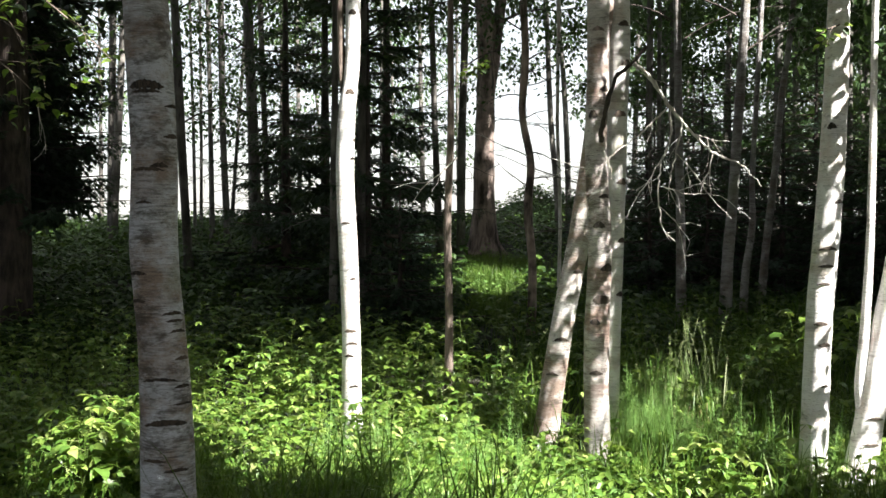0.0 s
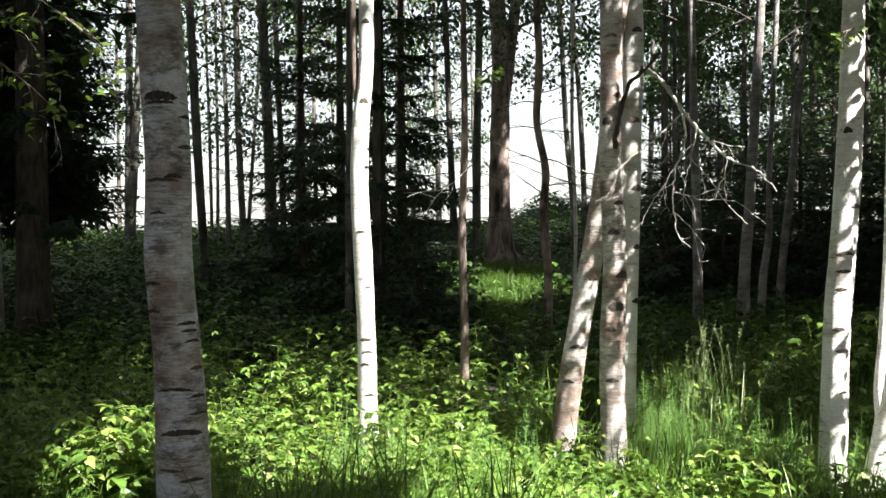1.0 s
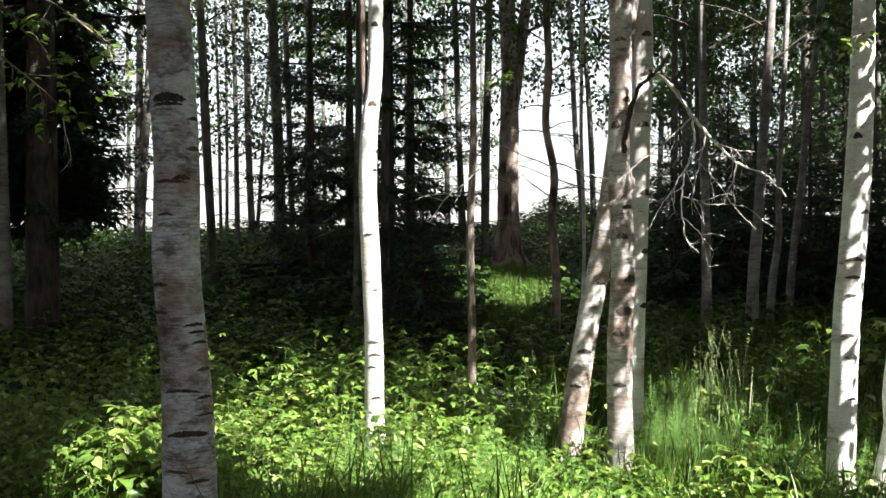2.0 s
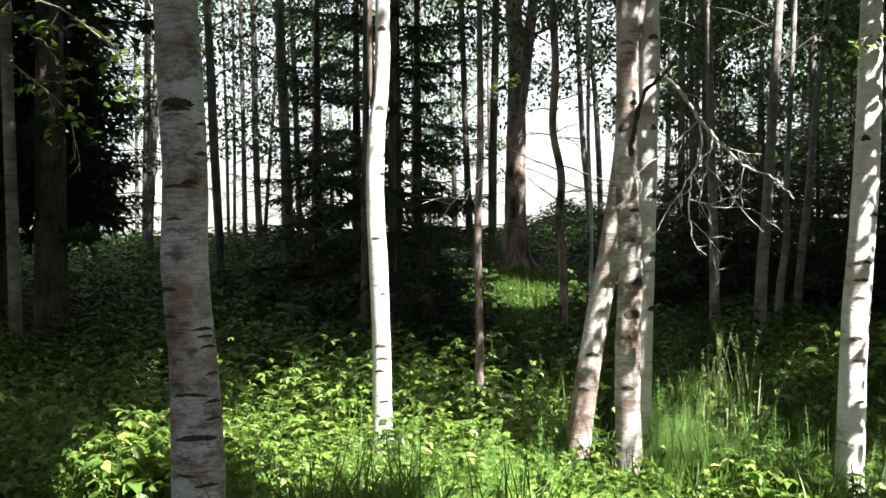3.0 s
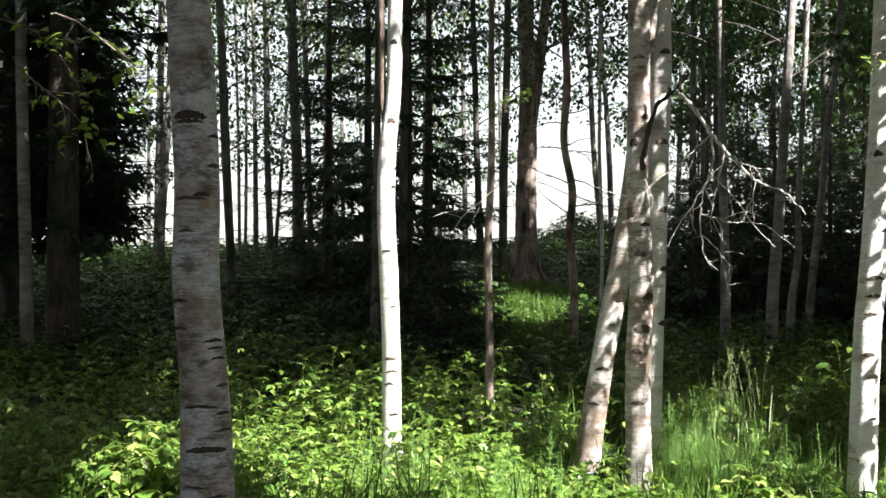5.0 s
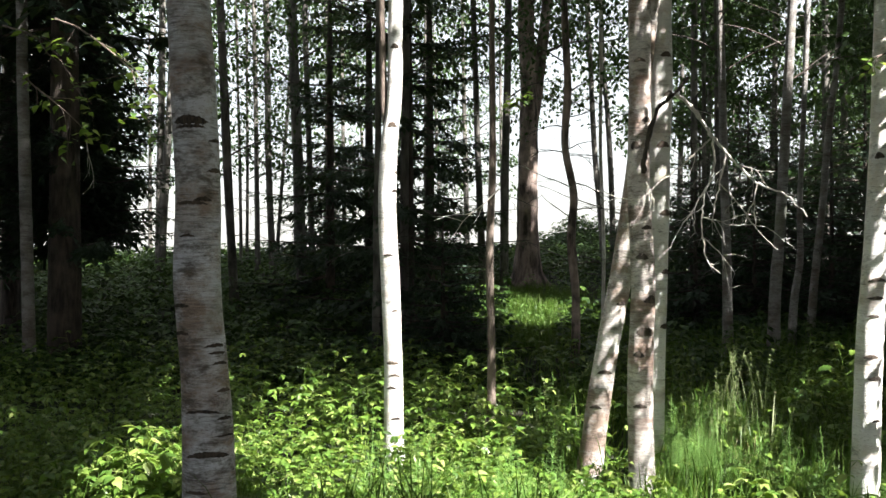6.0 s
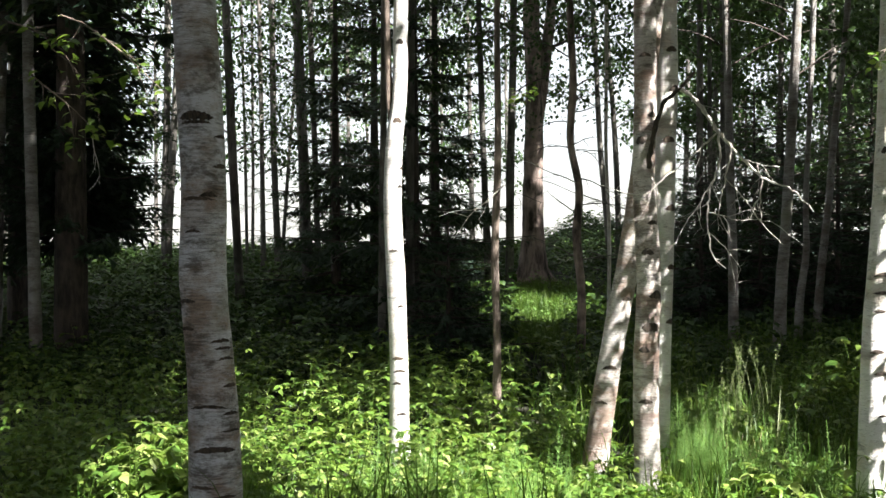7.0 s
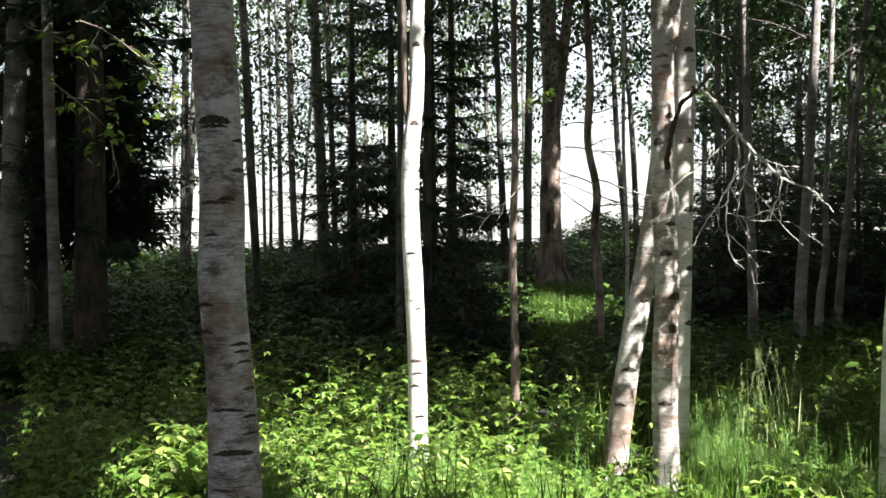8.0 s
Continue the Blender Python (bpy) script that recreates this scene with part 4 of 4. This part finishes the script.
sow("undergrowth", "leafy herbs toned dark for shade under the surrounding trees", LEAF_SHADED, HERBS_FAR, disc[(np.hypot(disc[:, 0], disc[:, 1]) > 0.9)], rng)

disc = patch(rng, 420, 0, 0, 11, 11)
disc = disc[((disc[:, 1] < 2.6) | (np.abs(disc[:, 0]) > 0.52 * disc[:, 1])) & (np.hypot(disc[:, 0], disc[:, 1]) > 0.9)]
sow("grass", "short grass under the surrounding trees", GRASS, TUFTS, disc, rng, (0.6, 1.0), category="grass")


def clump(name, label, category, shapes, material, x, y, spread, n, rng, scale=(0.8, 1.2)):
    """One plant or clump that stands out, as a thing of its own."""
    base = (x, y, ground_z(x, y))
    root = thing(name, label, category, base)
    meshes = [tri_mesh("stem", v, t, material) for v, t in shapes]
    for _ in range(n):
        dx, dy = rng.normal(0, spread, 2)
        ob = part("stem", meshes[rng.integers(0, len(meshes))], root)
        size = rng.uniform(*scale)
        ob.matrix_basis = pose(dx, dy, ground_z(x + dx, y + dy) - base[2] - 0.01, rng.normal(0, 5), rng.normal(0, 5), rng.uniform(0, 360)) @ Matrix.Diagonal((size, size, size, 1))
    return root


clump("bush", "sunlit raspberry bush with pale leaves", "bush", HERBS_FINE, LEAF_HERB, -1.86, 5.4, 0.15, 16, rng, (1.0, 1.25))
clump("tall_grass", "tall pale seeding grass clump", "grass", PLUMES, PALEGRASS, 1.68, 7.1, 0.22, 9, rng, (0.6, 0.9))
UPRIGHT = [grass_tuft(rng, 16, 0.85, 0.08, 0.0045, 0.35) for _ in range(3)]
clump("tall_grass", "upright pale green grass clump in sunlight", "grass", UPRIGHT, PALEGRASS, 1.66, 7.0, 0.22, 6, rng, (0.55, 0.85))
clump("tall_grass", "tall seeding grass by the sapling", "grass", PLUMES, PALEGRASS, 0.45, 6.2, 0.25, 3, rng, (0.6, 0.9))
clump("tall_grass", "tall green grass clump with seed heads", "grass", TUFTS_TALL, GRASS, 1.75, 7.2, 0.22, 10, rng, (0.6, 0.9))
clump("dry_grass", "tangle of dry straw-coloured grass", "grass", TUFTS, DRYGRASS, 1.68, 6.35, 0.14, 11, rng, (0.6, 0.9))
clump("bush", "leafy sunlit herb with long leaves", "bush", HERBS_FINE, LEAF_HERB, 1.5, 5.0, 0.14, 8, rng, (0.85, 1.05))
clump("bush", "yellow-green leafy shrub at the birch's foot", "bush", HERBS_FINE, LEAF_HERB, 0.78, 5.3, 0.1, 5, rng, (0.7, 0.9))
# The darker crown leaf colour stands in for shade on the mound.
clump("bush", "brush crowning the mound, toned dark for shade", "bush", HERBS_FAR, LEAF_CROWN, 1.9, 21.5, 0.7, 70, rng, (0.6, 1.0))


# ---- dead branch, leafy sprays ----
def dead_branch():
    """A dead limb crooked over, its bleached fork hanging in a tangle of fine twigs."""
    rng = np.random.default_rng(4)
    crook = np.array((1.10, 5.60, 2.455)) - np.array(pair.location)

    def bough(points, r0, r1, depth=0.0, swing=0.0, sides=5):
        """A knobbly tube through points given in centimetres from the crook."""
        p = np.array(points, float) / 100
        s = np.concatenate([[0], np.cumsum(np.hypot(*np.diff(p, axis=0).T))])
        q = np.linspace(0, s[-1], max(8, int(s[-1] / 0.022)))
        side = depth + swing * q / s[-1] + np.cumsum(rng.normal(0, 0.004, len(q)))
        path = np.stack([smooth_interp(q, s, p[:, 0]), side, smooth_interp(q, s, p[:, 1])], -1)
        path[1:-1] += rng.normal(0, 0.003, (len(q) - 2, 3))
        return path + crook, tube(path + crook, np.linspace(r0, r1, len(q)) * rng.uniform(0.75, 1.3, len(q)), sides)

    _, limb = bough(((-19, -43), (-18, -30), (-15, -16), (-11, -6), (-4, 0), (4, 9)), 0.015, 0.009, 0.14, -0.14, 8)
    stub = part("dead_limb", tri_mesh("dead_limb", *limb, SCAR), pair, "dark stub of a dead limb")
    fork = (
        (((-3, 0), (6, -7), (17, -24), (31, -40), (41, -50), (57, -57), (68, -69)), 0.0125, 0.0035, 0.0, -0.05, 6),
        (((17, -24), (17, -42), (13, -53), (10, -68), (10, -82), (13, -94), (19, -100)), 0.0075, 0.0028, -0.01, -0.06, 5),
        (((13, -53), (5, -65), (-4, -77), (-9, -87)), 0.0045, 0.0018, -0.03, -0.08, 4),
        (((16, -25), (2, -38), (-15, -51), (-26, -61)), 0.006, 0.0018, 0.0, -0.16, 4),
        (((24, -33), (23, -42), (20, -55), (18, -71), (23, -81)), 0.005, 0.0018, 0.0, 0.05, 4),
        (((21, -50), (32, -61), (41, -74), (54, -87)), 0.004, 0.0015, 0.02, 0.05, 4),
        (((41, -50), (40, -61), (41, -74)), 0.005, 0.0025, -0.03, 0.02, 4),
        (((31, -40), (41, -42), (54, -43)), 0.0035, 0.0014, -0.02, 0.12, 4),
        (((11, -69), (24, -73), (39, -74), (48, -77)), 0.003, 0.0013, -0.04, -0.05, 4),
        (((10, -80), (18, -87), (26, -98)), 0.0035, 0.0013, -0.05, -0.04, 4),
        (((-22, -50), (-18, -63), (-24, -74)), 0.002, 0.0012, -0.14, -0.04, 4))
    for k, (points, r0, r1, depth, swing, sides) in enumerate(fork):
        path, tubing = bough(points, r0, r1, depth, swing, sides)
        part("dead_twig", tri_mesh("dead_twig", *tubing, DEADWOOD), stub, "bleached bare twig")
        for _ in range(5 if k < 2 else 3):
            i = rng.integers(3, len(path) - 1)
            out = []
            way = (path[i] - path[i - 2]) * 30 + rng.normal(0, 0.8, 3)
            twig(out, path[i], way / np.linalg.norm(way), rng.uniform(0.07, 0.22), 0.0022, rng, 1, 0.25, 2)
            part("dead_twig", tri_mesh("dead_twig", *merge(out), DEADWOOD), stub, "bleached bare twig")
    for dz, way in ((-0.62, (-0.55, -0.5, 0.4)), (-0.75, (0.5, -0.4, -0.3))):
        out = []
        twig(out, crook + (-0.2, 0.16, dz), way, 0.3, 0.003, rng, 1, 0.4, 3)
        part("dead_twig", tri_mesh("dead_twig", *merge(out), DEADWOOD), pair, "bleached bare twig")


dead_branch()


def bare_twig(name, label, start, way, length, radius, seed, forks=3):
    rng = np.random.default_rng(seed)
    root = thing(name, label, "branch", start)
    out = []
    twig(out, (0, 0, 0), way, length, radius, rng, 1, 0.3, forks)
    for v, t in out:
        part("twig", tri_mesh("twig", v, t, DEADWOOD), root)


clump("bush", "sunlit leafy bush behind the white birch", "bush", HERBS_FINE, LEAF_HERB, 3.25, 8.0, 0.18, 9, rng, (0.9, 1.4))


def leafy_spray(parent, start, way, length, leaves, size, seed, clumps=5):
    """A hanging leafy twig on a tree."""
    rng = np.random.default_rng(seed)
    foot = np.array(parent.location)
    wood = []
    twig(wood, np.array(start) - foot, way, length, 0.006, rng, 1, 0.35, clumps)
    spots = np.concatenate([v[rng.integers(0, len(v), max(3, leaves // len(wood)))] for v, _ in wood])
    n = len(spots)
    green = scatter(LEAF_FINE, spots + rng.normal(0, 0.02, (n, 3)), turns(rng.uniform(0, 6.28, n), rng.normal(-0.2, 0.35, n), rng.normal(0, 0.4, n)), size * rng.uniform(0.7, 1.2, n))
    sprig = part("twig", tri_mesh("twig", *merge(wood), BARK_BROWN), parent)
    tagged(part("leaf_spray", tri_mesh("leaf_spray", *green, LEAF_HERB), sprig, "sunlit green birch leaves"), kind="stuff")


def birch_at(x, y):
    return [o for o in scene.objects if o.name.startswith("birch_tree") and abs(o.location.x - x) + abs(o.location.y - y) < 0.02][0]


def leaf_curtain(parent, x, y, low, high, lean, away, leaves, size, wide, seed):
    """Sparse unseen leaves added on a neighbour's twigs, sunward of a stem at x, y, to dapple it with shade."""
    rng = np.random.default_rng(seed)
    z = rng.uniform(low, high, leaves)
    p = np.stack([x + lean * z, np.full(leaves, y), z], -1) + np.array(TO_SUN) * (away + rng.uniform(-0.3, 0.3, leaves))[:, None] + rng.normal(0, wide, (leaves, 3))
    p -= np.array(parent.location)
    green = scatter(LEAF_FINE, p, turns(rng.uniform(0, 6.28, leaves), rng.normal(-0.7, 0.4, leaves), rng.normal(0, 0.4, leaves)), size * rng.uniform(0.7, 1.3, leaves))
    tagged(part("leaf_spray", tri_mesh("leaf_spray", *green, LEAF_CROWN), parent, "unseen hanging birch leaves, added to dapple a stem"), kind="stuff")
    wood = []
    for k in range(4):
        h = low + (high - low) * (k + 0.5) / 4
        end = np.array([x + lean * h, y, h]) + np.array(TO_SUN) * away - np.array(parent.location)
        wood.append(tube(np.stack([(0.05, 0, end[2] + 0.5), end * (0.5, 0.5, 1) + (0, 0, 0.35), end]), [0.012, 0.007, 0.003], 4))
    for v, t in wood:
        part("twig", tri_mesh("twig", v, t, BARK_BROWN), parent)


# Leaf curtains out of view, placed so that their shadows fleck the birches.
neighbour = birch_at(4.0, 3.0)
leaf_curtain(neighbour, 2.09, 5.6, 0.2, 2.2, 0.05, 2.4, 75, 0.10, 0.09, 41)
leaf_curtain(neighbour, 2.09, 5.6, 0.2, 2.2, 0.05, 2.0, 60, 0.055, 0.09, 44)
leaf_curtain(neighbour, 0.93, 5.9, 0.75, 1.6, 0.0, 2.6, 95, 0.08, 0.10, 42)
leaf_curtain(neighbour, 0.91, 5.9, 1.6, 2.3, 0.0, 2.6, 150, 0.09, 0.11, 45)
leaf_curtain(neighbour, 0.91, 5.9, 2.6, 3.1, 0.0, 2.6, 110, 0.09, 0.12, 46)
leaf_curtain(neighbour, 0.655, 6.4, 1.0, 2.8, 0.15, 3.0, 300, 0.09, 0.12, 43)
leaf_curtain(neighbour, 0.69, 6.4, 0.5, 1.0, 0.08, 3.0, 26, 0.07, 0.10, 47)
leaf_curtain(neighbour, 1.10, 6.5, 0.4, 2.32, 0.02, 3.0, 250, 0.09, 0.11, 48)
leaf_curtain(neighbour, 1.13, 6.5, 2.72, 3.2, 0.0, 3.0, 130, 0.09, 0.11, 49)
edge = birch_at(-2.4, 3.0)
bare_twig("dead_branch", "bleached bare twig among the saplings", (0.10, 6.95, 2.02), (-0.6, -0.1, -0.6), 0.55, 0.006, 8)
bare_twig("dead_branch", "thin bare twig of the crooked sapling", (0.80, 9.45, 2.2), (-0.5, -0.1, 0.6), 0.5, 0.007, 9)
leafy_spray(edge, (-2.42, 4.9, 2.72), (0.7, -0.05, -0.35), 0.85, 60, 0.055, 3)
leafy_spray(edge, (-2.3, 4.9, 2.45), (0.7, -0.05, -0.35), 0.5, 36, 0.055, 5)
leafy_spray(edge, (-2.15, 4.9, 2.75), (0.8, -0.05, -0.2), 0.7, 40, 0.055, 7)
bare_twig("dead_branch", "bare twig hanging by the leaves", (-1.99, 4.9, 2.14), (0.35, 0, -0.9), 0.25, 0.004, 10)
leafy_spray(right_birch, (2.2, 5.55, 2.66), (-0.5, -0.6, 0.25), 0.22, 16, 0.06, 6, 2)
leafy_spray([o for o in scene.objects if o.name.startswith("aspen_tree") and abs(o.location.x - 0.25) + abs(o.location.y - 14) < 0.02][0], (0.25, 13.9, 3.5), (0.3, -0.5, 0.4), 0.5, 60, 0.09, 12)
